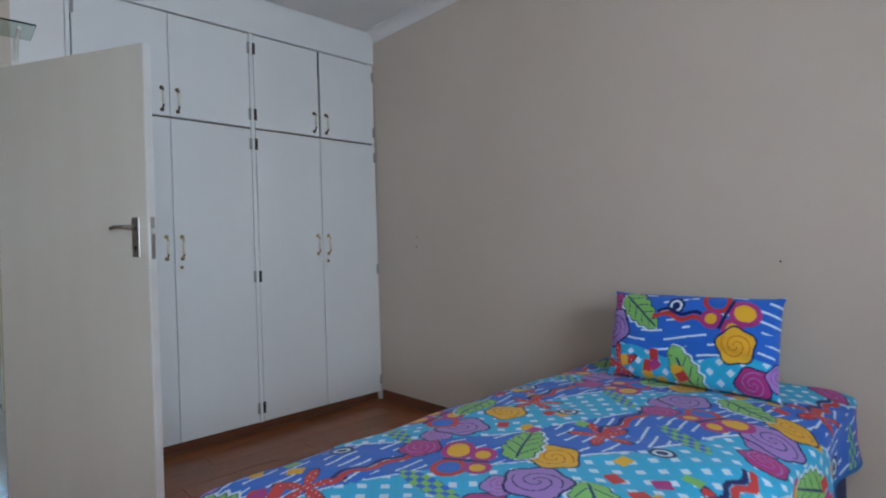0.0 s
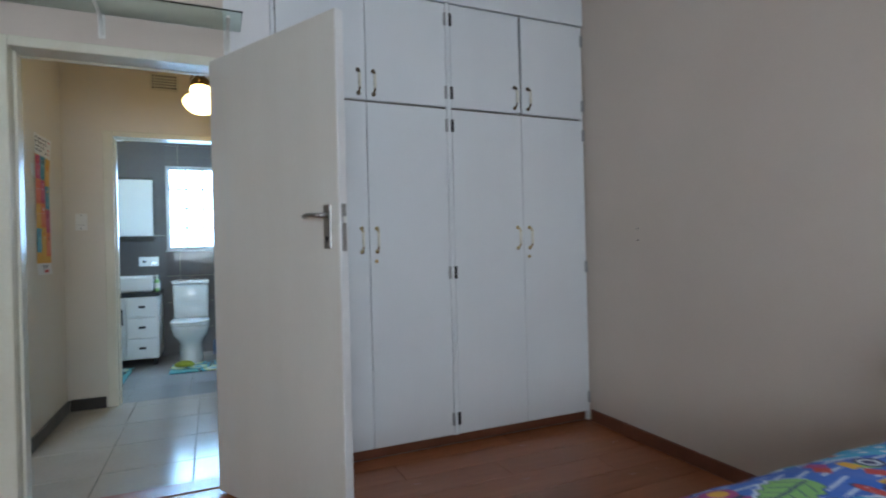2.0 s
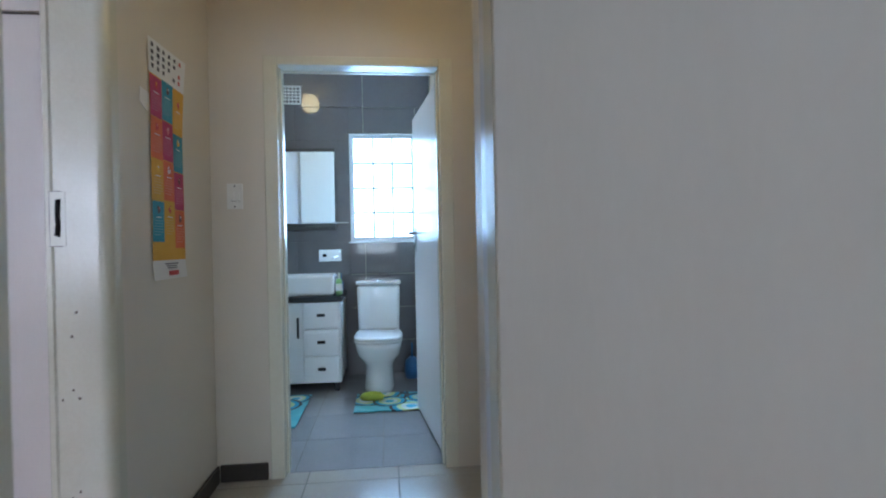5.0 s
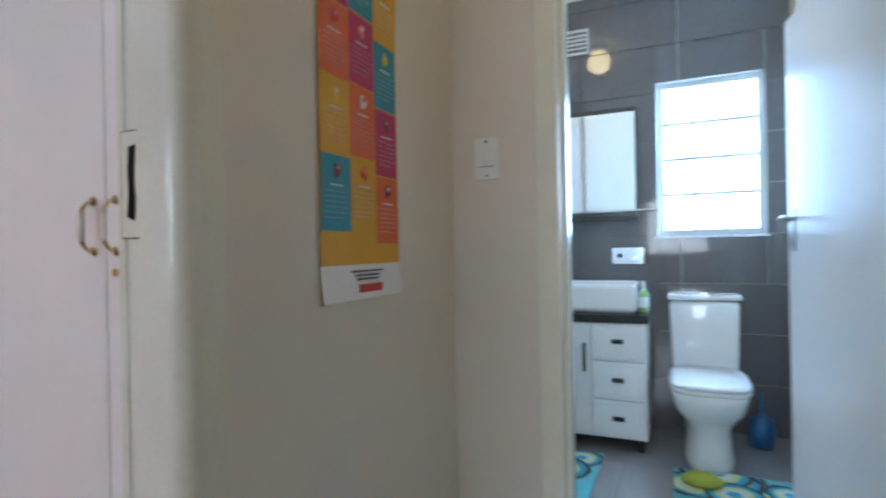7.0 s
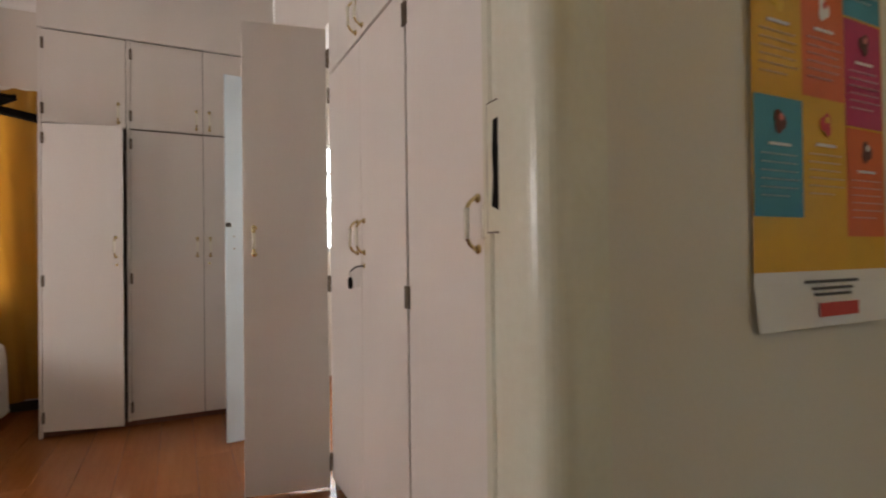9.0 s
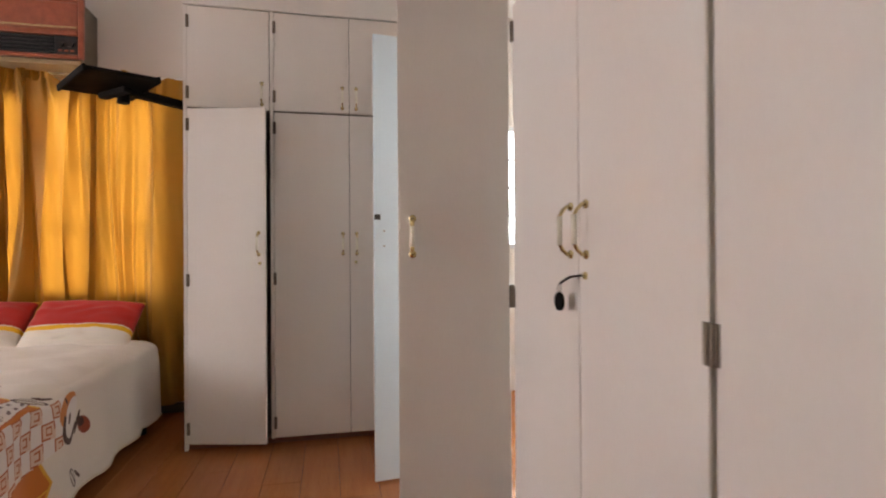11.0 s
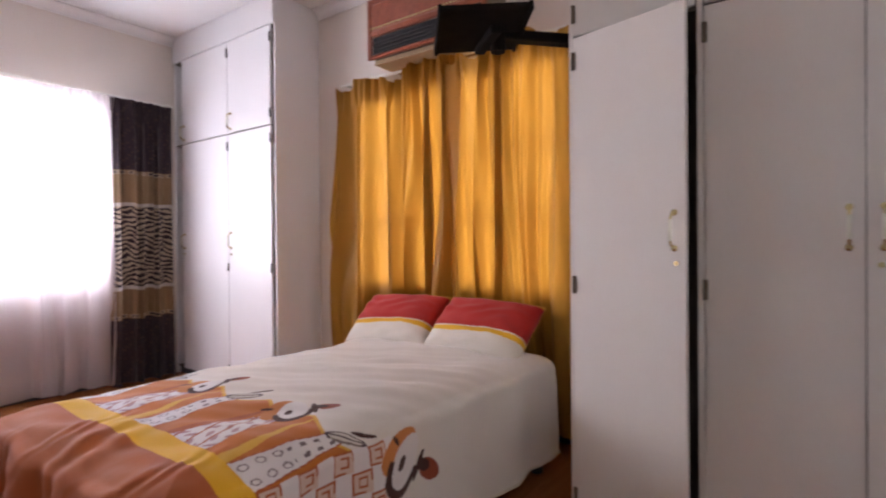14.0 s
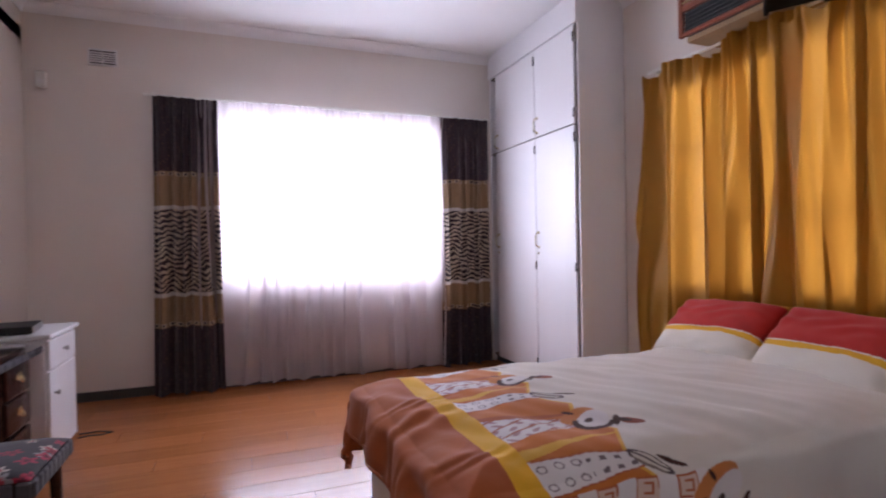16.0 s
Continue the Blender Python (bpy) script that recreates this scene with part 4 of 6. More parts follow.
for k in range(3):
    a0 = k * 2.094 + 0.4
    cx, cy = math.cos(a0), math.sin(a0)
    part("arm", tube([(0.058 * cx, 0.058 * cy, 2.285), (0.082 * cx, 0.082 * cy, 2.30), (0.080 * cx, 0.080 * cy, 2.335), (0.045 * cx, 0.045 * cy, 2.375), (0.010 * cx, 0.010 * cy, 2.41)], 0.004, 8), ANTIQUE, lamp)
bm = bmesh.new()
for k in range(14):
    z0 = 2.385 + k * 0.027
    pts = [(0.007 * math.cos(q * math.pi / 4) * (k % 2), 0.007 * math.cos(q * math.pi / 4) * (1 - k % 2), z0 + 0.016 + 0.017 * math.sin(q * math.pi / 4)) for q in range(9)]
    tube(pts, 0.0018, 6, bm)
part("chain", bm, ANTIQUE, lamp)
part("ceiling_rose", lathe([(0.055, 2.799), (0.055, 2.790), (0.040, 2.775), (0.012, 2.765), (0, 2.764)], 24), ANTIQUE, lamp, smooth=True)


def air_vent(name, label, m, w, h, cols, rows, mat):
    """A cast wall vent with a grid of openings over a dark sheet."""
    v = thing(name, label, "vent", m)
    bm = box((-w / 2, -0.012, -h / 2), (-w / 2 + 0.014, -0.0005, h / 2), 0.002)
    box((w / 2 - 0.014, -0.012, -h / 2), (w / 2, -0.0005, h / 2), 0.002, bm)
    box((-w / 2 + 0.014, -0.012, -h / 2), (w / 2 - 0.014, -0.0005, -h / 2 + 0.014), 0.002, bm)
    box((-w / 2 + 0.014, -0.012, h / 2 - 0.014), (w / 2 - 0.014, -0.0005, h / 2), 0.002, bm)
    part("frame", bm, mat, v)
    # shade of the vent holes given by an ink-dark sheet behind the bars
    part("backing", box((-w / 2 + 0.014, -0.0025, -h / 2 + 0.014), (w / 2 - 0.014, -0.0008, h / 2 - 0.014)), INK, v, "dark sheet for the shade in the grille holes")
    iw, ih = w - 0.028, h - 0.028
    for k in range(1, cols):
        x = -iw / 2 + iw * k / cols
        part("bar", box((x - 0.0035, -0.010, -ih / 2), (x + 0.0035, -0.003, ih / 2)), mat, v)
    for k in range(1, rows):
        z = -ih / 2 + ih * k / rows
        part("slat", box((-iw / 2, -0.011, z - 0.0045), (iw / 2, -0.003, z + 0.0045)), mat, v)
    return v


air_vent("air_vent", "cream painted plaster air vent high on the hall wall", pose(-0.226, 5.49, 2.508), 0.20, 0.135, 8, 5, PLASTER)
air_vent("air_vent", "white air brick high on the dark bathroom wall", pose(-0.91, 7.588, 2.50), 0.245, 0.165, 7, 5, VENT_WHITE)
air_vent("air_vent", "white louvred air vent above the curtains", pose(-1.63, -0.669, 2.73, rz=180), 0.205, 0.135, 2, 6, VENT_WHITE)

# wall calendar: three columns of coloured month panels over a yellow field
cal = thing("wall_calendar", "colourful year calendar poster on the cream hall wall", "calendar", pose(-0.912, 4.815, 0, rz=90))
CW, Z0, Z1 = 0.31, 1.035, 1.80


def flat_colour(name, c):
    return paint("print_" + name, c, tuple(v * 0.9 for v in c), 0.55, 8, 80, 0.02)


PRINT = {n: flat_colour(n, c) for n, c in dict(teal=(0.02, 0.27, 0.36), orange=(0.72, 0.13, 0.02), pink=(0.50, 0.02, 0.10), yellow=(0.70, 0.36, 0.01), red=(0.60, 0.04, 0.03)).items()}

PALE = {n: flat_colour("pale_" + n, tuple(0.62 * v + 0.30 for v in c)) for n, c in dict(teal=(0.02, 0.27, 0.36), orange=(0.72, 0.13, 0.02), pink=(0.50, 0.02, 0.10), yellow=(0.70, 0.36, 0.01)).items()}
COCOA, BLUSH, LEMON = flat_colour("cocoa", (0.13, 0.03, 0.02)), flat_colour("blush", (0.75, 0.25, 0.25)), flat_colour("lemon", (0.80, 0.50, 0.03))
FOOD = [(COCOA, BLUSH), (BLUSH, PAPER), (PRINT["red"], LEMON), (LEMON, PAPER), (COCOA, PAPER), (PAPER, PRINT["red"]), (PRINT["red"], BLUSH)]


def curl(x, z):
    return -0.003 - 0.012 * max(0, (z - 1.55) / 0.3) ** 2 * (x / CW) - 0.004 * (1 + math.sin(5 * z + 9 * x)) * 0.3 - 0.010 * max(0, (1.12 - z) / 0.1) ** 2


def cal_patch(x0, x1, z0, z1, lift, n=6):
    bm = bmesh.new()
    g = [[bm.verts.new((x0 + (x1 - x0) * i / n, curl(x0 + (x1 - x0) * i / n, z0 + (z1 - z0) * j / n) - lift, z0 + (z1 - z0) * j / n)) for j in range(n + 1)] for i in range(n + 1)]
    for i in range(n):
        for j in range(n):
            bm.faces.new((g[i][j], g[i + 1][j], g[i + 1][j + 1], g[i][j + 1]))
    return bm


part("sheet", cal_patch(0, CW, Z0, 1.93, 0.0, 16), PAPER, cal, "white backing sheet with date figures at its top")
part("field", cal_patch(0, CW, 1.108, 1.80, 0.0006, 14), PRINT["yellow"], cal, "mustard printed field")
order = [["teal", "yellow", "orange"], ["yellow", "orange", "pink"], ["orange", "pink", "teal"], ["pink", "teal", "yellow"]]
for r, row in enumerate(order):
    for k, cname in enumerate(row):
        x0 = 0.003 + k * 0.1015
        z0 = 1.178 + r * 0.155 - 0.012 * k + (0.018 if k == 1 else 0)
        cell = part("month_panel", cal_patch(x0, x0 + 0.1, z0, z0 + 0.152, 0.0012, 4), PRINT[cname], cal, cname + " month panel")
        food = FOOD[(r * 3 + k * 2) % len(FOOD)]
        bm = bmesh.new()
        for q in range(3):
            a = q * 2.1 + r + k
            lathe([(0.0, 0), (0.008 + 0.002 * (q % 2), 0.0003), (0.010, 0.0008), (0.0, 0.001)], 8, bm, (0.006 * math.cos(a), 0.007 * math.sin(a), 0.0002 * q), 0.8, 1.0)
        pict = part("picture", bm, food[0], cell, m=pose(x0 + 0.05, curl(x0 + 0.05, z0 + 0.12) - 0.002, z0 + 0.120, 90))
        part("garnish", lathe([(0.0, 0), (0.005, 0.0004), (0.0, 0.0008)], 8, None, (0.002, 0.006, 0.0012)), food[1], pict)
        bm = box((x0 + 0.028, curl(x0 + 0.05, z0 + 0.092) - 0.0030, z0 + 0.090), (x0 + 0.072, curl(x0 + 0.05, z0 + 0.092) - 0.0018, z0 + 0.0935))
        tagged(part("month_title", bm, PAPER, cell), kind="stuff")
        bm = bmesh.new()
        for q in range(6):
            zz = z0 + 0.078 - q * 0.0105
            x = x0 + 0.012
            while x < x0 + 0.085 - 0.02 * (q == 5):
                w = random.uniform(0.004, 0.011)
                box((x, curl(x0 + 0.05, zz) - 0.0028, zz), (min(x + w, x0 + 0.09), curl(x0 + 0.05, zz) - 0.0018, zz + 0.0020), bm=bm)
                x += w + 0.0025
        tagged(part("date_block", bm, PALE[cname], cell), kind="stuff")
for r in range(4):
    for k in range(6):
        if (r * 6 + k) % 7 != 3:
            z = 1.822 + r * 0.026
            part("figure_mark", box((0.02 + k * 0.046, curl(0.02 + k * 0.046, z) - 0.003, z), (0.036 + k * 0.046, curl(0.02 + k * 0.046, z) - 0.0012, z + 0.014)), INK if k < 5 else PRINT["red"], cal)


def letters(text, size, material, parent, m):
    cu = bpy.data.curves.new("lettering", "FONT")
    cu.body, cu.size, cu.extrude, cu.align_x = text, size, 0.0004, "CENTER"
    tmp = bpy.data.objects.new("lettering", cu)
    scene.collection.objects.link(tmp)
    me = bpy.data.meshes.new_from_object(tmp.evaluated_get(bpy.context.evaluated_depsgraph_get()))
    bpy.data.objects.remove(tmp)
    me.materials.clear()
    me.materials.append(material)
    ob = new("lettering", me)
    ob.parent = parent
    ob.matrix_basis = m
    return ob


letters("20", 0.022, INK, cal, pose(0.075, curl(0.075, 1.90) - 0.004, 1.895, 90))
letters("27", 0.022, INK, cal, pose(0.075, curl(0.075, 1.87) - 0.004, 1.868, 90))
part("logo_block", box((0.125, curl(0.17, 1.05) - 0.004, 1.048), (0.215, curl(0.17, 1.05) - 0.0022, 1.066)), PRINT["red"], cal, "plain red sponsor block")
for x0, x1, z in ((0.10, 0.225, 1.092), (0.115, 0.21, 1.083), (0.12, 0.205, 1.075)):
    part("text_bar", box((x0, curl(0.16, z) - 0.003, z), (x1, curl(0.16, z) - 0.0015, z + 0.004)), INK, cal)
scrap = thing("paper_scrap", "torn scrap of white paper taped beside the calendar", "paper", pose(-0.912, 4.742, 1.632, rz=90))
part("scrap", prism([(0.0, 0.040), (0.03, 0.022), (0.055, 0.018), (0.095, 0.0), (0.10, 0.085), (0.05, 0.088), (0.002, 0.092)], 0.0015), PAPER, scrap, m=pose(0, -0.004, 0))

# passage: side table with a framed picture, red bin
tab = thing("side_table", "dark mahogany side table against the passage wall", "table", pose(1.26, 5.83, 0))
part("tabletop", box((-0.30, -0.19, 0.72), (0.50, 0.19, 0.745), 0.006, seg=2), WOOD_DARK, tab)
part("apron", prism([(-0.26, 0.72), (-0.26, 0.62), (-0.16, 0.655), (0.0, 0.665), (0.16, 0.655), (0.46, 0.62), (0.46, 0.72)], 0.018), WOOD_DARK, tab, m=pose(0, -0.165, 0))
for x in (-0.265, 0.465):
    for y in (-0.155, 0.155):
        part("leg", box((x - 0.022, y - 0.022, 0), (x + 0.022, y + 0.022, 0.72), 0.005), WOOD_DARK, tab)
part("stretcher", box((-0.243, -0.01, 0.12), (0.443, 0.01, 0.15), 0.003), WOOD_DARK, tab)
pic = thing("picture_frame", "small framed pale certificate standing on the side table", "picture frame", pose(1.11, 5.80, 0.747, -12, 0, -8))
part("frame", box((-0.13, -0.008, 0), (0.13, 0.010, 0.19), 0.003), WOOD_DARK, pic)
sheet_ = part("print", box((-0.115, -0.0105, 0.014), (0.115, -0.0085, 0.176)), PAPER, pic, "pale printed sheet")
for q in range(7):
    part("text_bar", box((-0.09, -0.0118, 0.04 + q * 0.017), (0.05 + 0.03 * ((q * 5) % 3 - 1), -0.0106, 0.045 + q * 0.017)), PRINT["yellow"], sheet_)
binn = thing("waste_bin", "black bin with a red rim on the passage floor", "bin", pose(0.70, 5.72, 0))
part("body", lathe([(0.10, 0.0), (0.115, 0.10), (0.125, 0.24), (0.118, 0.24), (0.105, 0.02), (0, 0.02)], 28), BLACK, binn, smooth=True)
part("rim", lathe([(0.124, 0.225), (0.136, 0.232), (0.138, 0.262), (0.120, 0.275), (0.06, 0.285), (0.0, 0.287)], 28), RED_PLASTIC, binn, "red plastic lid", smooth=True)

# ---- bathroom ----
van = thing("vanity_unit", "white bathroom vanity with three drawers under a black top", "vanity", pose(-0.437, 7.02, 0))
part("body", box((-0.98, 0.020, 0.075), (0.0, 0.565, 0.715), 0.002), VANITY, van)
part("worktop", box((-0.995, -0.012, 0.716), (0.012, 0.575, 0.762), 0.004), BLACKTOP, van, "black worktop")
for k in range(3):
    z0 = 0.085 + k * 0.212
    dr = part("drawer", box((-0.285, 0.0, z0), (-0.012, 0.019, z0 + 0.204), 0.006, seg=2), VANITY, van)
    part("drawer_panel", box((-0.262, -0.004, z0 + 0.022), (-0.036, 0.0, z0 + 0.182), 0.003), VANITY, dr)
    part("pull", box((-0.18, -0.020, z0 + 0.094), (-0.118, -0.0045, z0 + 0.118), 0.003), BLACKTOP, dr, "black cup pull")
dr = part("door", box((-0.62, 0.0, 0.085), (-0.290, 0.019, 0.713), 0.006, seg=2), VANITY, van)
part("pull", box((-0.335, -0.022, 0.44), (-0.318, -0.0005, 0.60), 0.003), BLACKTOP, dr, "black bar pull")
dr = part("door", box((-0.96, 0.0, 0.085), (-0.624, 0.019, 0.713), 0.006, seg=2), VANITY, van)
for x in (-0.94, -0.04):
    part("foot", box((x - 0.02, 0.05, 0), (x + 0.02, 0.09, 0.075), 0.002), BLACKTOP, van)
bas = thing("wash_basin", "white rectangular ceramic counter basin", "basin", pose(-0.72, 7.26, 0.763))
bm = box((-0.27, -0.19, 0), (0.235, 0.19, 0.165), 0.028, seg=3)
top = [f for f in bm.faces if f.normal.z > 0.9]
r = bmesh.ops.inset_region(bm, faces=top, thickness=0.022)
for f in top:
    bmesh.ops.translate(bm, verts=list(f.verts), vec=(0, 0, -0.09))
part("bowl", bm, CERAMIC, bas, smooth=False)
tap = thing("wall_tap", "chrome wall-mounted basin mixer on a rectangular plate", "tap", pose(-0.565, 7.586, 1.075))
part("plate", box((-0.10, -0.012, -0.055), (0.10, -0.001, 0.055), 0.003), CHROME, tap)
part("spout", box((0.02, -0.16, -0.030), (0.05, -0.012, -0.010), 0.004), CHROME, tap)
part("lever", box((-0.06, -0.05, -0.012), (-0.03, -0.012, 0.014), 0.004), BLACKTOP, tap, "dark tap lever")
mir = thing("mirror_cabinet", "bathroom mirror in a dark frame with a glass shelf", "mirror", pose(-0.53, 7.588, 1.30))
part("frame", box((-0.80, -0.060, 0.0), (0.03, -0.001, 0.72), 0.004), SKIRT_DARK, mir, "dark mirror frame")
part("mirror_glass", box((-0.79, -0.063, 0.055), (0.022, -0.0605, 0.69), 0.001), MIRROR, mir, "silvered mirror glass")
part("glass_shelf", box((-0.80, -0.13, 0.030), (0.05, -0.064, 0.036), 0.001), PANE, mir, "glass shelf under the mirror")
part("rail", rod((-0.78, -0.12, 0.060), (0.14, -0.12, 0.060), 0.005), CHROME, mir, "chrome rail")

wc = thing("toilet", "white close-coupled ceramic toilet with the lid down", "toilet", pose(-0.14, 7.34, 0))
bm = box((-0.185, 0.0, 0.40), (0.185, 0.215, 0.815), 0.03, seg=3)
for v in bm.verts:
    v.co.x *= 0.93 + 0.07 * (v.co.z - 0.4) / 0.415
part("cistern", bm, CERAMIC, wc, smooth=True)
part("cistern_lid", box((-0.192, -0.008, 0.818), (0.192, 0.22, 0.852), 0.012, seg=3), CERAMIC, wc, "ceramic cistern lid")
part("flush_button", lathe([(0.024, 0.852), (0.024, 0.857), (0, 0.858)], 18, at=(0, 0.1, 0)), CHROME, wc)


def oval(z, w, y0, y1, n=32, p=2.6):
    out = []
    for k in range(n):
        a = 2 * math.pi * k / n
        ca, sa = math.cos(a), math.sin(a)
        out.append((w * math.copysign(abs(ca) ** (2 / p), ca), (y0 + y1) / 2 + (y1 - y0) / 2 * math.copysign(abs(sa) ** (2 / p), sa), z))
    return out


def loft(rings):
    bm = bmesh.new()
    vs = [[bm.verts.new(c) for c in r] for r in rings]
    n = len(vs[0])
    for a, b in zip(vs, vs[1:]):
        for k in range(n):
            bm.faces.new((a[k], a[(k + 1) % n], b[(k + 1) % n], b[k]))
    bm.faces.new(vs[0][::-1])
    bm.faces.new(vs[-1])
    return bm


part("bowl", loft([oval(0.0, 0.122, -0.45, 0.10), oval(0.03, 0.122, -0.45, 0.10), oval(0.12, 0.114, -0.42, 0.10), oval(0.20, 0.116, -0.41, 0.12), oval(0.25, 0.142, -0.45, 0.14, p=3), oval(0.30, 0.172, -0.50, 0.15, p=3.4), oval(0.36, 0.184, -0.52, 0.16, p=3.6), oval(0.40, 0.186, -0.522, 0.16, p=3.8)]), CERAMIC, wc, smooth=True)
part("seat", loft([oval(0.402, 0.186, -0.52, -0.01, p=4), oval(0.408, 0.192, -0.528, -0.008, p=4), oval(0.420, 0.192, -0.528, -0.008, p=4), oval(0.424, 0.188, -0.52, -0.01, p=4)]), CERAMIC, wc, smooth=True)
part("lid", loft([oval(0.427, 0.188, -0.52, -0.01, p=4), oval(0.434, 0.193, -0.530, -0.008, p=4), oval(0.446, 0.191, -0.527, -0.01, p=4), oval(0.453, 0.170, -0.49, -0.03, p=4)]), CERAMIC, wc, "closed toilet lid", smooth=True)


def mat_print(sx, sy, seed):
    def dye(u, v):
        x, y = u * sx, v * sy
        c = blank(u.shape, (0.10, 0.42, 0.47))
        rng = np.random.default_rng(seed)
        for q in range(9):
            r = np.hypot(x - rng.uniform(0, sx), y - rng.uniform(0, sy))
            s = rng.uniform(0.08, 0.17)
            for f, col in ((1.0, (0.05, 0.035, 0.03)), (0.86, (0.02, 0.35, 0.52)), (0.66, (0.55, 0.62, 0.30)), (0.45, (0.62, 0.66, 0.62)), (0.25, (0.03, 0.40, 0.55))):
                put(c, r < s * f, col)
        return c
    return dye


def bath_mat(label, m, sx, sy, seed):
    def fn(u, v):
        return u * sx, v * sy, 0.014 + folds(u, v, 0.0025, 11, 13, seed)
    me = sheet(fn, 90, 70, mat_print(sx, sy, seed))
    ob = tagged(sheet_part("bath_mat", me, FABRIC, None, "", 0.008), label, "bath mat", "bathroom mats")
    ob.matrix_basis = m
    return ob


bath_mat("turquoise bath mat with ring pattern round the toilet foot", pose(-0.31, 6.45, 0), 0.50, 0.45, 4)
bath_mat("turquoise bath mat with ring pattern before the vanity", pose(-1.15, 6.20, 0), 0.49, 0.76, 8)
ped = thing("sponge", "yellow-green scrubbing sponge lying on the bath mat", "sponge", pose(-0.19, 6.72, 0.02))
part("foam", lathe([(0.0, 0.0), (0.075, 0.002), (0.085, 0.02), (0.06, 0.045), (0.02, 0.055), (0, 0.055)], 18, sx=1.1, sy=0.75), paint("sponge_yellow", (0.42, 0.45, 0.05), (0.28, 0.34, 0.05), 0.9, 30, 150, 0.5), ped, smooth=True)
pot = thing("toilet_brush", "blue plastic toilet brush pot beside the toilet", "toilet brush", pose(0.14, 7.40, 0))
part("pot", lathe([(0.058, 0.0), (0.068, 0.07), (0.060, 0.15), (0.025, 0.18), (0, 0.18)], 24), BLUE_PLASTIC, pot, smooth=True)
part("brush_handle", rod((0, 0, 0.18), (0, 0, 0.30), 0.008), BLUE_PLASTIC, pot)
bot = thing("soap_bottle", "green and white soap bottle beside the basin", "bottle", pose(-0.452, 7.14, 0.764))
part("bottle", lathe([(0.024, 0), (0.026, 0.01), (0.026, 0.10), (0.018, 0.125), (0.010, 0.13), (0, 0.13)], 20), GREEN_PLASTIC, bot, smooth=True)
part("label_band", lathe([(0.0265, 0.03), (0.0268, 0.032), (0.0268, 0.085), (0.0265, 0.087)], 20), PAPER, bot, smooth=True)
part("pump", rod((0, 0, 0.13), (0, 0, 0.175), 0.007), PLATE_WHITE, bot)
cup = thing("toothbrush_cup", "dark blue cup with toothbrushes on the worktop", "cup", pose(-0.452, 7.22, 0.764))
part("cup", lathe([(0.026, 0), (0.030, 0.10), (0.027, 0.10), (0.024, 0.01), (0, 0.01)], 20), BLUE_PLASTIC, cup, smooth=True)
for k in range(3):
    part("toothbrush", tube([(0.004 * k, 0, 0.012), (0.012 * (k - 1), 0.008 * k, 0.17)], 0.0035, 6), (PLATE_WHITE, GREEN_PLASTIC, BLUE_PLASTIC)[k], cup)
blamp = thing("ceiling_lamp", "round yellowish glass ceiling lamp in the bathroom", "ceiling lamp", pose(-0.86, 6.48, 0))
part("globe", lathe([(0, 2.63), (0.05, 2.637), (0.085, 2.665), (0.10, 2.705), (0.092, 2.755), (0.06, 2.80), (0.05, 2.815)], 30), GLOBE_BATH, blamp, "glowing yellowish globe", smooth=True)
part("ceiling_base", lathe([(0.06, 2.812), (0.065, 2.858), (0, 2.8585)], 24), PLATE_WHITE, blamp, smooth=True)

# ---- large bedroom ----
BX0, BX1, BY0, BY1 = -5.12, -3.12, 1.91, 3.075
bed2 = thing("double_bed", "double bed with a cream base in the window recess", "bed", pose((BX0 + BX1) / 2, (BY0 + BY1) / 2, 0))
hw, hd = (BX1 - BX0) / 2, (BY1 - BY0) / 2
part("base", box((-hw, -hd + 0.02, 0.06), (hw - 0.03, hd - 0.02, 0.34), 0.02, seg=2), BASE_CREAM, bed2, "cream cloth bed base")
part("mattress", box((-hw, -hd + 0.01, 0.345), (hw - 0.02, hd - 0.01, 0.565), 0.05, seg=3), BASE_CREAM, bed2)
for sx in (-0.9, 0.9):
    for sy in (-0.55, 0.55):
        part("castor", rod((sx, sy, 0), (sx, sy, 0.06), 0.03), BLACK, bed2)


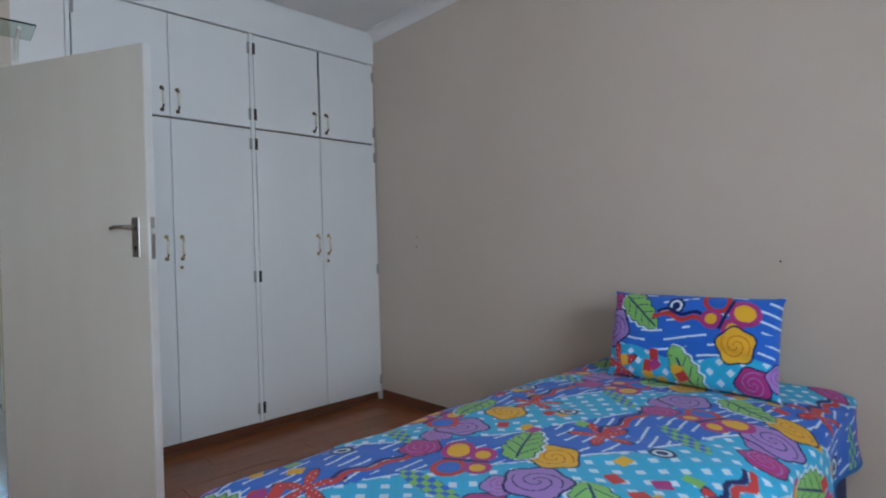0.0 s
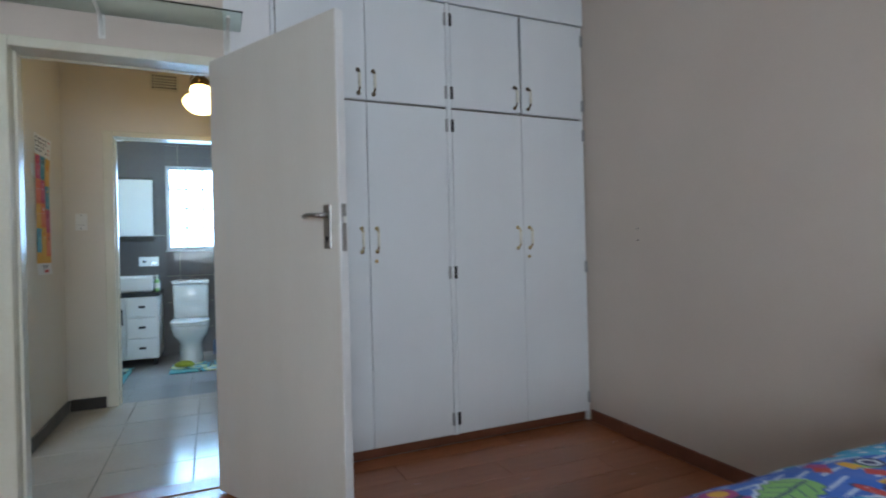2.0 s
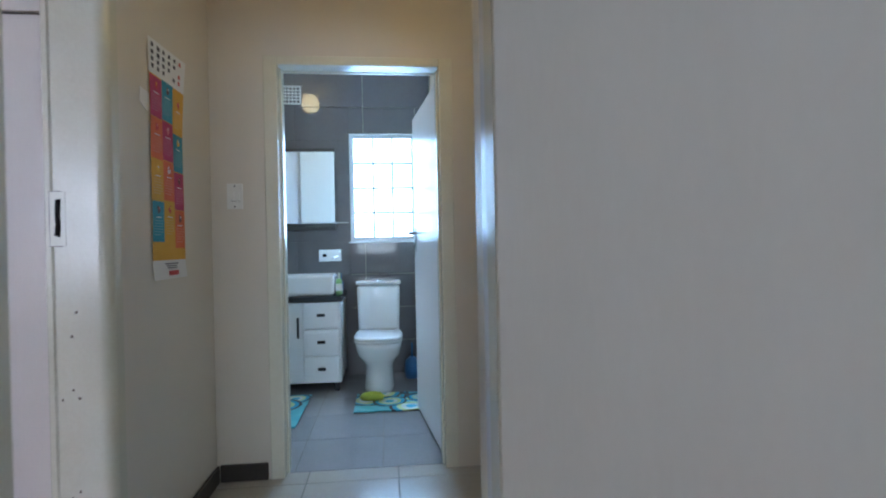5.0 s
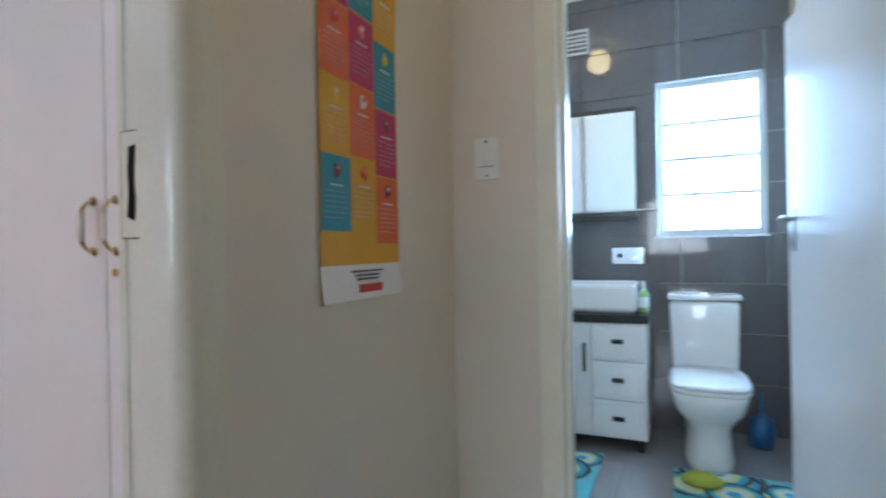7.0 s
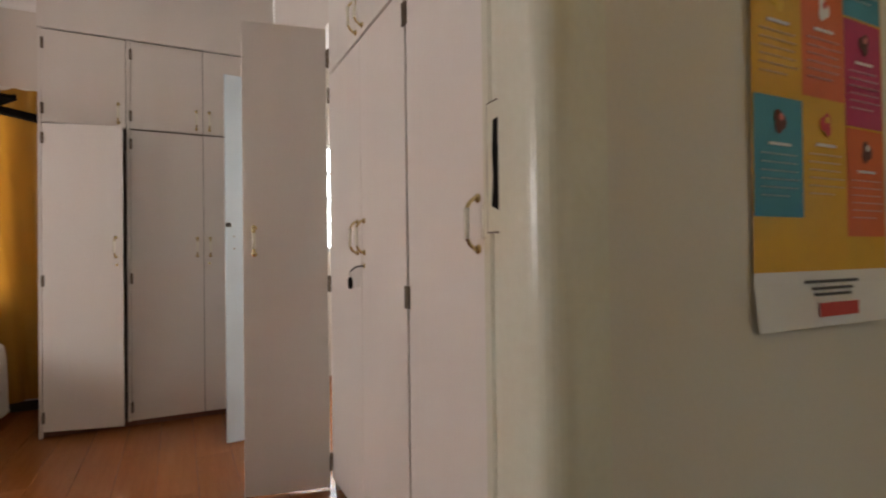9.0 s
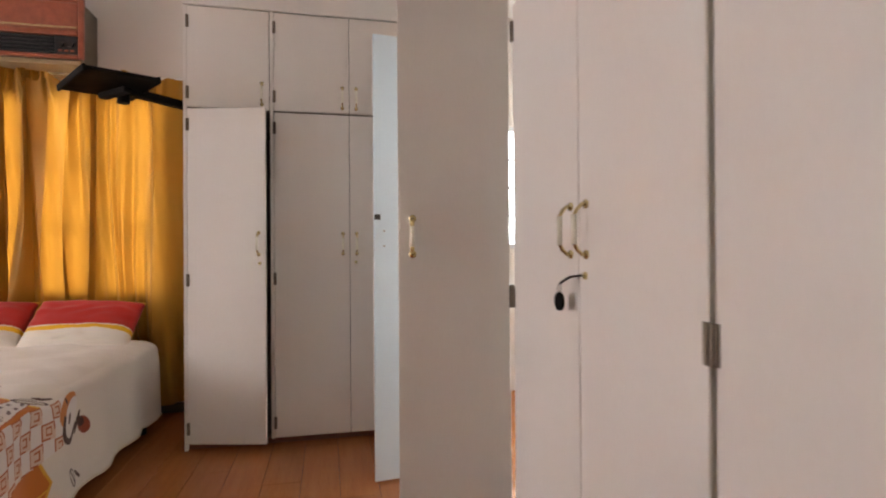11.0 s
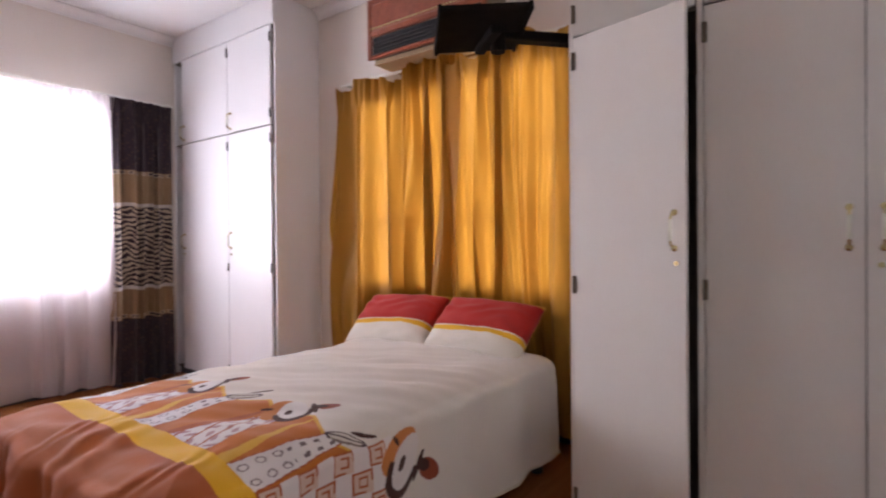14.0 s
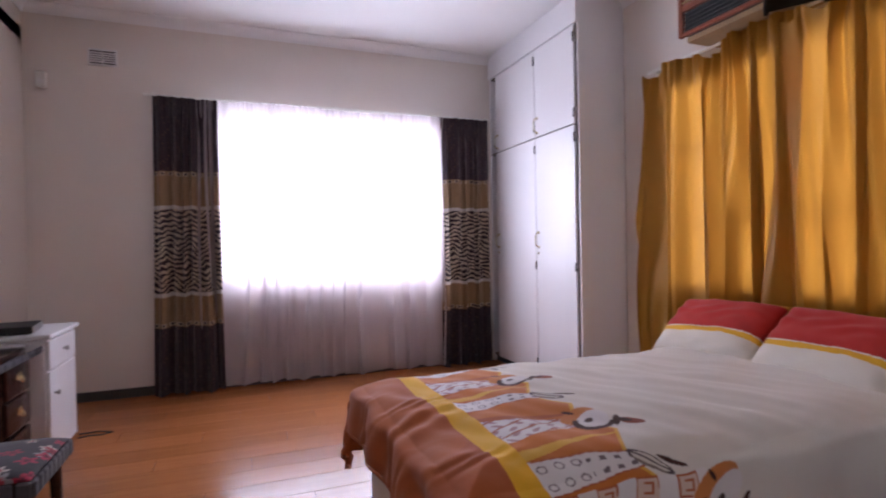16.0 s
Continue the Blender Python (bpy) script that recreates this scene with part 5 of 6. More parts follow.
def tribal_print(s, t):
    """Cream field; patterned white wedges and orange ones rise from a yellow stripe over an orange foot. s runs along the bed, t across."""
    c = blank(s.shape, (0.66, 0.61, 0.55))
    orange, rust, yellow, white, brown = (0.52, 0.15, 0.025), (0.40, 0.10, 0.03), (0.72, 0.38, 0.02), (0.68, 0.64, 0.63), (0.055, 0.016, 0.010)
    ink, plum, amber = (0.09, 0.06, 0.07), (0.42, 0.25, 0.26), (0.66, 0.36, 0.05)
    foot, pitch, first = 1.735, 0.535, 0.585
    d = foot - s
    band = d > 0
    put(c, s > foot, rust)
    put(c, (s > foot) & (np.sin(3.1 * s + 2.2 * np.sin(2.3 * t)) > 0.55), (0.43, 0.115, 0.035))
    fig = np.mod(t - first + pitch / 2, pitch) - pitch / 2
    drum = np.mod(t - first - 0.245 + pitch / 2, pitch) - pitch / 2
    on_bed = t < 1.40
    # orange wedges with an amber rim; their tops dip between the figures
    top_ = 0.36 - 0.55 * np.abs(np.abs(fig + 0.03) - 0.12)
    put(c, band & (d < top_ + 0.014), amber)
    put(c, band & (d < top_), orange)
    put(c, band & (np.abs(fig + 0.115 - 0.10 * d) < 0.030 * (1 - d / 0.40)) & (d < top_), rust)
    put(c, band & (np.abs(fig - 0.155 + 0.12 * d) < 0.024 * (1 - d / 0.40)) & (d < top_), amber)
    # wide white wedge under each figure with a faint woven pattern
    half = 0.095 * (1 - d / 0.46)
    m = band & (np.abs(fig + 0.02) < half) & (d < 0.37) & on_bed
    put(c, m, white)
    put(c, m & (np.sin(95 * d + 3 * np.sin(40 * fig)) * np.sin(80 * fig) > 0.35), plum)
    put(c, m & (np.abs(np.mod(fig + 0.35 * d, 0.062) - 0.031) < 0.004), rust)
    # slim white wedge under each drum with outlined ovals and zigzags
    half = 0.062 * (1 - d / 0.50)
    m = band & (np.abs(drum) < half) & (d < 0.33)
    put(c, band & (np.abs(drum) < half + 0.006) & (d < 0.33), rust)
    put(c, m, white)
    ring = np.hypot((np.mod(d, 0.052) - 0.026) / 0.021, (np.abs(drum) - half * 0.5) / (0.008 + half * 0.2))
    put(c, m & (np.abs(ring - 0.62) < 0.12) & (d < 0.16), (0.24, 0.19, 0.20))
    put(c, m & (np.abs(np.abs(drum) - half * 0.45) < 0.006) & (np.sin(130 * d + 40 * drum) > 0.25) & (d >= 0.16), (0.16, 0.12, 0.13))
    # square spirals in chequered rows on the side drop
    t0 = 1.43
    m = (t > t0) & (t < t0 + 0.27 - 0.16 * d) & band & (d < 0.50)
    put(c, m, white)
    row = np.floor((t - t0) / 0.075)
    gx, gz = np.mod(d + 0.065 * np.mod(row, 2), 0.13) / 0.078, np.mod(t - t0, 0.075) / 0.075
    sq = np.maximum(np.abs(gx - 0.5), np.abs(gz - 0.5))
    put(c, m & (sq < 0.46), (0.62, 0.46, 0.38))
    put(c, m & (sq < 0.46) & (sq > 0.38) & ~((gx > 0.6) & (gz > 0.5)), rust)
    put(c, m & (sq < 0.24) & (sq > 0.15) & (gx > 0.34), rust)
    put(c, (s > foot - 0.002) & (s < foot + 0.075), yellow)

    def oval_(cs, ct, a, b, rot=0.0):
        u = (s - cs) * math.cos(rot) + (t - ct) * math.sin(rot)
        v = -(s - cs) * math.sin(rot) + (t - ct) * math.cos(rot)
        return np.hypot(u / a, v / b)
    # curled figures at the wedge tips, with a striped drum and a leaf between them
    for k in range(-1, 3):
        ct, cs = (1.545, 1.165) if k == 2 else (first + k * pitch, 1.375)
        big = 1.35 if k == 2 else 1.0
        put(c, oval_(cs + 0.035, ct - 0.045, 0.075 * big, 0.045 * big, 0.3) < 1, (0.55, 0.19, 0.05))
        put(c, oval_(cs + 0.010, ct, 0.075 * big, 0.048 * big, 0.6) < 1, white)
        o = oval_(cs + 0.005, ct, 0.088 * big, 0.060 * big, 0.6)
        put(c, (np.abs(o - 0.92) < 0.15) & (t + 0.5 * (s - cs) > ct + 0.005), brown)
        put(c, oval_(cs + 0.022, ct - 0.005, 0.020 * big, 0.013 * big, 0.6) < 1, brown)
        put(c, oval_(cs + 0.05, ct - 0.085, 0.022, 0.008, -0.9) < 1, brown)
        put(c, oval_(cs - 0.058 * big, ct + 0.032 * big, 0.040 * big, 0.012, 0.9) < 1, brown)
        put(c, oval_(cs - 0.098 * big, ct + 0.058 * big, 0.042 * big, 0.026 * big, -0.7) < 1, (0.26, 0.05, 0.02))
        put(c, oval_(cs - 0.080 * big, ct + 0.040 * big, 0.026 * big, 0.015 * big, -0.7) < 1, brown)
        rd = oval_(cs + 0.012, ct + 0.262, 0.066, 0.027, -0.78)
        across = (s - cs - 0.012) * math.sin(0.78) + (t - ct - 0.262) * math.cos(0.78)
        put(c, rd < 1, (0.60, 0.54, 0.47))
        put(c, (rd < 1) & (rd > 0.80), ink)
        put(c, (rd < 0.84) & (np.abs(across + 0.004) < 0.004), ink)
        put(c, (rd < 1) & (across > 0.013), (0.20, 0.15, 0.13))
        put(c, oval_(cs - 0.058, ct + 0.268, 0.042, 0.009, -0.6) < 1, brown)
    return c


fn, flat2 = drape_bed(BX0 + 0.05, BX1, BY0, BY1, 0.608, (0.0, 0.24, 0.34, 0.50), 330, 300, 0.075, 0.0065, 1.1, 0.016)
lx = BX1 - BX0 - 0.05


def duvet2_dye(u, v):
    a, b = flat2(u, v)
    return tribal_print(a, b - 0.12)


def duvet2_fn(u, v):
    x, y, z = fn(u, v)
    a, b = flat2(u, v)
    k = np.clip((a - 1.62) / 0.25, 0, 1)
    crease = np.sin(34 * b + 5 * np.sin(5 * a + 1) + 2 * np.sin(13 * b)) * (0.5 + 0.5 * np.sin(7 * b + 4 * a))
    crease = crease + 0.7 * np.sin(26 * a + 9 * np.sin(3 * b)) * np.clip(np.sin(5 * b + 1), 0, 1)
    side = np.clip((a - (lx + 0.02)) / 0.08, 0, 1)
    fine = np.sin(61 * b + 7 * np.sin(9 * a) + 3 * np.sin(23 * b)) * np.clip(np.sin(11 * b + 6 * a + 1), 0, 1)
    return x + 0.010 * k * side * (crease + 0.5 * fine), y, z + 0.0062 * k * (1 - side) * (crease + 0.6 * fine)


duvet = thing("duvet", "cream duvet with an orange border, yellow stripe and patterned triangles", "duvet")
sheet_part("cover", sheet(duvet2_fn, 560, 560, duvet2_dye), FABRIC, duvet, "", 0.02)
hem(duvet, fn, lambda k: (1.0, k), 70, paint("orange_hem", (0.38, 0.10, 0.03), (0.30, 0.08, 0.02), 0.9, 12, 120, 0.2))
hem(duvet, fn, lambda k: (k, 1.0), 60, BASE_CREAM)


def banded_pillow(u, v):
    c = blank(u.shape, (0.66, 0.60, 0.52))
    w = v + 0.02 * np.sin(7 * u)
    put(c, w > 0.30, (0.68, 0.36, 0.02))
    put(c, (w > 0.375) & (w < 0.39), (0.66, 0.60, 0.52))
    put(c, w > 0.39, (0.42, 0.022, 0.016))
    put(c, v > 0.955, (0.62, 0.34, 0.04))
    return c


for y, turn in ((2.10, 2.5), (2.715, -3)):
    pillow("pillow", "red and cream banded pillow with a yellow stripe on the bed", pose(-5.02, y, 0.704, 0, 42, 0) @ pose(0, 0, 0, 0, 0, 90 + turn), 0.625, 0.405, 0.160, banded_pillow, FABRIC, nu=150, nv=120)


def curtain(name, label, a, b, z0, z1, waves, amp, dye, material, normal, group="", nu=420, nv=120, lap=0.0, seed=0.0, head=0.0, flare=0.0, drift=0.0):
    """A hanging curtain between two floor points with irregular folds; normal points into the room."""
    ax, ay = a
    bx, by = b
    nx, ny = normal
    L = math.hypot(bx - ax, by - ay)

    def fn(u, v):
        ph = 2 * math.pi * waves * (u + 0.036 * np.sin(9 * u + seed) + 0.016 * np.sin(23 * u + 2 * seed) + 0.010 * np.sin(4 * v + 7 * u) * (1 - v)) + drift * ((1 - v) * np.sin(11 * u + 2.4 * v + seed) + 0.5 * np.sin(5.2 * v + 19 * u))
        k = 0.55 + 0.45 * np.clip((1 - v) * 1.4, 0, 1)
        o = amp * k * (np.sin(ph) + 0.35 * np.sin(2.1 * ph + seed) + 0.25 * np.sin(0.47 * ph + 1)) + amp * 0.4 * np.sin(3 * v + 5 * u + seed)
        o = o + drift * amp * 0.34 * np.sin(3.7 * ph + 4 * v + 2 * np.sin(6 * v + 9 * u)) * np.clip(np.sin(8 * u + 3 * v + seed), 0, 1)
        o = o + np.clip((v - 0.90) * 18, 0, 1) * amp * 0.22 * np.sin(ph * 5) + np.clip((v - 0.6) * 2.5, 0, 1) * amp * 0.14 * np.sin(ph * 2.6 + 3 * v)
        w = 1 + flare * (1 - v) ** 2
        uu = 0.5 + (u - 0.5) * w + 0.006 * np.sin(ph + 6 * v) * (1 - v) + lap / L * (0.65 + 0.5 * np.sin(5.3 * u + seed) * np.cos(11 * u)) * np.sin(ph + 1.1 + 0.5 * np.sin(3 * v)) * np.clip((1.02 - v) * 9, 0.35, 1)
        z = z0 + (z1 - z0) * v + head * np.sin(3.3 * math.pi * u + seed) * np.clip((v - 0.8) * 5, 0, 1) - drift * 0.05 * np.clip(np.sin(4.6 * math.pi * u + 2 * seed), 0, 1) ** 1.5 * np.clip((v - 0.75) * 4, 0, 1) + 0.012 * np.sin(ph * 0.5) * (1 - v)
        return ax + (bx - ax) * uu + nx * (o + 2 * amp), ay + (by - ay) * uu + ny * (o + 2 * amp), z

    def d(u, v):
        return dye(u * L, z0 + (z1 - z0) * v, u, v)
    return tagged(sheet_part(name, sheet(fn, nu, nv, d), material, None, "", 0.0), label, "curtain", group)


def gold(x, z, u, v):
    c = blank(x.shape, (0.47, 0.24, 0.042))
    f = 0.5 + 0.5 * np.sin(31 * u + 3 * np.sin(4 * v))
    c *= (0.94 + 0.06 * f)[..., None]
    return c


curtain("gold_curtain", "gold satin curtain drawn across the window behind the bed", (-5.44, 1.21), (-5.44, 2.36), 0.10, 2.395, 5.3, 0.046, gold, GOLD_CLOTH, (1, 0), "gold curtains", seed=0.3, head=0.014, lap=0.048, drift=1.3, nu=520, nv=200)
curtain("gold_curtain", "gold satin curtain drawn across the window behind the bed", (-5.425, 2.17), (-5.425, 3.375), 0.10, 2.40, 5.7, 0.046, gold, GOLD_CLOTH, (1, 0), "gold curtains", seed=2.1, head=0.014, lap=0.048, drift=1.3, nu=520, nv=200)
rail = thing("curtain_rail", "white metal curtain rail above the gold curtains", "curtain rail", pose(-5.40, 1.20, 2.40))
part("track", box((-0.008, 0, -0.012), (0.008, 2.17, 0.010), 0.003), PLATE_WHITE, rail)
for y in (0.05, 1.08, 2.10):
    part("bracket", box((-0.079, y - 0.01, -0.008), (-0.008, y + 0.01, 0.006), 0.002), PLATE_WHITE, rail)


def voile(x, z, u, v):
    return blank(x.shape, (0.60, 0.53, 0.54))


def safari(x, z, u, v):
    """Dark brown, tan and zebra bands with rows of small pale squares."""
    c = blank(x.shape, (0.040, 0.026, 0.034))
    put(c, (np.sin(110 * x + 2 * np.sin(31 * z)) * np.sin(90 * z + 3 * np.sin(23 * x)) > 0.86), (0.11, 0.065, 0.05))
    tan, pale, dark = (0.24, 0.155, 0.085), (0.42, 0.34, 0.26), (0.035, 0.024, 0.028)
    put(c, (z < 1.785) & (z > 0.60), tan)
    put(c, (z < 1.515) & (z > 0.835), pale)
    stripe = np.sin(150 * z + 5.5 * np.abs(np.mod(x + 0.02 * np.sin(9 * z), 0.15) / 0.075 - 1) + 1.6 * np.sin(41 * x + 17 * z) + 0.9 * np.sin(97 * x - 29 * z))
    put(c, (z < 1.515) & (z > 0.835) & (stripe > -0.15 + 0.45 * np.sin(63 * x + 21 * z)), dark)
    for zc in (1.80, 0.585):
        row = np.abs(z - zc) < 0.022
        put(c, row, tan)
        put(c, row & (np.abs(np.mod(x, 0.055) - 0.0275) < 0.019) & (np.abs(z - zc) < 0.015), pale)
        put(c, row & (np.abs(np.mod(x, 0.055) - 0.0275) < 0.010) & (np.abs(z - zc) < 0.007), dark)
    for zc in (1.53, 0.825):
        put(c, np.abs(z - zc) < 0.016, (0.50, 0.46, 0.42))
    return c


curtain("sheer_curtain", "white sheer curtain hanging across the wide window", (-4.55, -0.61), (-2.30, -0.61), 0.035, 2.425, 15, 0.030, voile, SHEER, (0, 1), "window curtains", seed=0.7, head=0.010, nu=520, lap=0.030)
curtain("patterned_curtain", "dark brown curtain with tan and zebra bands", (-2.47, -0.585), (-1.99, -0.585), 0.02, 2.42, 6, 0.030, safari, DRAPE, (0, 1), "window curtains", seed=1.3, nu=300, nv=400, flare=0.12)
curtain("patterned_curtain", "dark brown curtain with tan and zebra bands", (-4.95, -0.585), (-4.45, -0.585), 0.02, 2.42, 6, 0.030, safari, DRAPE, (0, 1), "window curtains", seed=2.9, nu=300, nv=400, flare=0.04)
rail = thing("curtain_rail", "thin double curtain rail above the wide window", "curtain rail", pose(-5.0, -0.60, 2.44))
part("track", box((0, -0.004, -0.006), (3.08, 0.004, 0.006), 0.002), PLATE_WHITE, rail)
part("track", box((0, 0.050, -0.010), (3.08, 0.058, 0.002), 0.002), PLATE_WHITE, rail)
for x in (0.06, 1.54, 3.0):
    part("bracket", box((x - 0.012, -0.068, 0.002), (x + 0.012, 0.058, 0.012), 0.002), PLATE_WHITE, rail)

# air conditioner in the window wall
ACH = 0.40
ac = thing("air_conditioner", "brown wood-fronted window air conditioner above the gold curtains", "air conditioner", pose(-5.40, 2.18, 2.440, rz=90))
part("casing", box((-0.445, -0.19, 0.0), (0.445, 0.078, ACH - 0.01), 0.008, seg=2), paint("casing_brown", (0.17, 0.13, 0.09), (0.13, 0.10, 0.07), 0.5), ac, "dull brown metal casing")
fb = box((-0.475, -0.2220, -0.005), (-0.44, -0.1910, ACH), 0.006)
box((0.44, -0.2220, -0.005), (0.475, -0.1910, ACH), 0.006, fb)
box((-0.44, -0.2220, ACH - 0.035), (0.44, -0.1910, ACH), 0.006, fb)
box((-0.44, -0.2220, -0.005), (0.44, -0.1910, 0.02), 0.006, fb)
box((-0.44, -0.2220, 0.145), (0.44, -0.1910, 0.185), 0.006, fb)
part("front_frame", fb, WOOD_RED, ac, "red-brown wood-grain front")
part("grille_panel", box((-0.44, -0.2160, 0.186), (0.44, -0.1940, ACH - 0.036), 0.004), WOOD_RED, ac)
for z in (0.19, 0.197):
    part("trim_line", box((-0.44, -0.2255, z), (0.44, -0.2225, z + 0.003)), BRASS, ac)
part("louvre_box", box((-0.44, -0.1950, 0.021), (0.30, -0.1915, 0.144)), BLACK, ac, "black louvre recess")
for k in range(5):
    part("louvre", box((-0.438, -0.011, -0.0035), (0.298, 0.011, 0.0035), 0.001), BLACK, ac, m=pose(0, -0.208, 0.034 + k * 0.024, 28))
pan = part("control_panel", box((0.301, -0.2140, 0.021), (0.439, -0.1915, 0.144), 0.003), BLACK, ac, "black control panel")
for x, z in ((0.34, 0.085), (0.40, 0.085)):
    part("knob", rod((x, -0.2140, z), (x, -0.2280, z), 0.018, 18), IRON, pan)
for k in range(3):
    part("key", box((0.325 + k * 0.035, -0.2180, 0.038), (0.350 + k * 0.035, -0.2145, 0.052), 0.001), WOOD_RED, pan)

part("support_board", box((-0.44, -0.185, -0.038), (0.44, 0.078, -0.006), 0.004), paint("tan_board", (0.36, 0.25, 0.13), (0.28, 0.19, 0.10), 0.6, 6, 60, 0.1), ac, "tan timber support board")

# wall bracket with a tilted tray on the wardrobe side
br = thing("television_bracket", "black swivel television bracket on the wardrobe side", "bracket", pose(-4.86, 3.392, 2.07))
part("mount_plate", box((-0.06, -0.012, -0.09), (0.06, -0.0005, 0.09), 0.003), PLATE_WHITE, br, "white mounting plate")
part("arm", box((-0.030, -0.40, -0.022), (0.030, 0.0, 0.022), 0.005), TRAY_BLACK, br, m=pose(0, -0.012, 0, rz=48))
part("pivot", rod((0.31, -0.285, -0.075), (0.31, -0.285, 0.012), 0.032, 18), TRAY_BLACK, br)
tray = part("tray", box((-0.19, -0.18, -0.010), (0.19, 0.18, 0.010), 0.004), TRAY_BLACK, br, "black tray plate", m=pose(0.39, -0.325, 0.008, 4, -5, 40))
for s in (-1, 1):
    part("rim", box((-0.19, s * 0.18 - 0.008, -0.020), (0.19, s * 0.18 + 0.008, 0.016), 0.003), TRAY_BLACK, tray)
    part("slot", box((s * 0.12 - 0.03, -0.15, -0.0115), (s * 0.12 + 0.03, -0.138, -0.0102)), TRAY_BLACK, tray)
part("brace", box((-0.13, -0.025, -0.02), (0.13, 0.025, 0.012), 0.006), TRAY_BLACK, br, m=pose(0.355, -0.31, -0.028, rz=48))

# furniture along the partition wall
cab = thing("bedside_cabinet", "white painted cabinet with a drawer and a door", "cabinet", pose(-1.12, 0.52, 0))
part("body", box((-0.50, -0.25, 0.03), (-0.005, 0.25, 0.71), 0.003), WARD3, cab)
part("top", box((-0.535, -0.275, 0.712), (-0.002, 0.275, 0.738), 0.008, seg=2), WARD3, cab)
part("plinth", box((-0.48, -0.24, 0.0), (-0.02, 0.24, 0.03)), WARD3, cab)
d1 = part("drawer", box((-0.520, -0.24, 0.535), (-0.501, 0.24, 0.70), 0.004), WARD3, cab)
part("knob", lathe([(0.006, 0), (0.006, 0.012), (0.014, 0.018), (0.012, 0.026), (0, 0.028)], 16), STEEL, d1, m=pose(-0.520, 0, 0.62, 0, -90))
d2 = part("door", box((-0.520, -0.24, 0.045), (-0.501, 0.24, 0.528), 0.004), WARD3, cab)
part("knob", lathe([(0.006, 0), (0.006, 0.012), (0.014, 0.018), (0.012, 0.026), (0, 0.028)], 16), STEEL, d2, m=pose(-0.520, 0.17, 0.40, 0, -90))
dvd = thing("disc_player", "slim grey disc player lying on the white cabinet", "disc player", pose(-1.40, 0.62, 0.7385, rz=8))
part("body", box((-0.14, -0.15, 0.004), (0.14, 0.15, 0.045), 0.004), BLACK, dvd)
part("front", box((-0.1445, -0.148, 0.006), (-0.1402, 0.148, 0.043), 0.002), STEEL, dvd, "silver front panel")
for x in (-0.11, 0.11):
    for y in (-0.12, 0.12):
        part("foot", rod((x, y, 0), (x, y, 0.004), 0.010, 10), BLACK, dvd)

dr = thing("dressing_table", "dark mahogany dressing table with brass drawer pulls and a glass top", "dressing table", pose(-1.12, 1.40, 0))
bm = loft([[(-0.005, -0.58, z), (-0.40, -0.58, z), (-0.46, -0.50, z), (-0.49, -0.30, z), (-0.44, 0.0, z), (-0.49, 0.30, z), (-0.46, 0.50, z), (-0.40, 0.58, z), (-0.005, 0.58, z)] for z in (0.685, 0.70)])
part("top", bm, WOOD_DARK, dr)
bm = loft([[(-0.015, -0.56, z), (-0.41, -0.56, z), (-0.47, -0.50, z), (-0.50, -0.30, z), (-0.45, 0.0, z), (-0.50, 0.30, z), (-0.47, 0.50, z), (-0.41, 0.56, z), (-0.015, 0.56, z)] for z in (0.7015, 0.708)])
part("glass_top", bm, SHELF_GLASS, dr, "glass sheet over a patterned runner")
bm = bmesh.new()
for k in range(12):
    y = -0.55 + k * 0.10
    box((-0.505, y - 0.048, 0.645), (-0.488, y + 0.048, 0.684), 0.008, bm)
part("runner_edge", bm, paint("runner_cloth", (0.05, 0.045, 0.055), (0.025, 0.022, 0.03), 0.85, 14, 120, 0.2), dr, "hanging edge of a dark patterned runner")
for s in (-1, 1):
    part("pedestal", box((-0.44, s * 0.40 - 0.16, 0.10), (-0.01, s * 0.40 + 0.16, 0.684), 0.01, seg=2), WOOD_DARK, dr)
    for k in range(3):
        z0 = 0.125 + k * 0.175
        w = part("drawer", box((-0.458, s * 0.40 - 0.145, z0), (-0.441, s * 0.40 + 0.145, z0 + 0.160), 0.006, seg=2), WOOD_DARK, dr)
        bm = box((-0.462, s * 0.40 - 0.03, z0 + 0.075), (-0.4585, s * 0.40 + 0.03, z0 + 0.11), 0.002)
        tube([(-0.462, s * 0.40 - 0.024, z0 + 0.09), (-0.474, s * 0.40 - 0.015, z0 + 0.068), (-0.476, s * 0.40, z0 + 0.064), (-0.474, s * 0.40 + 0.015, z0 + 0.068), (-0.462, s * 0.40 + 0.024, z0 + 0.09)], 0.0035, 6, bm)
        part("pull", bm, BRASS, w, "brass drop pull")
    for x in (-0.42, -0.04):
        for y in (-0.14, 0.14):
            part("foot", rod((x, s * 0.40 + y, 0), (x, s * 0.40 + y, 0.10), 0.016, 10, None, 0.024), WOOD_DARK, dr)
part("centre_drawer", box((-0.42, -0.238, 0.56), (-0.03, 0.238, 0.684), 0.006), WOOD_DARK, dr)
mirr = thing("dressing_mirror", "upright mirror in a pale frame standing on the dressing table", "mirror", pose(-1.17, 1.40, 0.7085))
part("frame", box((-0.03, -0.42, 0.08), (-0.005, 0.42, 0.78), 0.008, seg=2), PLATE_WHITE, mirr)
part("mirror_glass", box((-0.0325, -0.39, 0.11), (-0.0305, 0.39, 0.75)), MIRROR, mirr)
part("stand", box((-0.05, -0.30, 0.0), (-0.004, 0.30, 0.08), 0.006), WOOD_DARK, mirr)


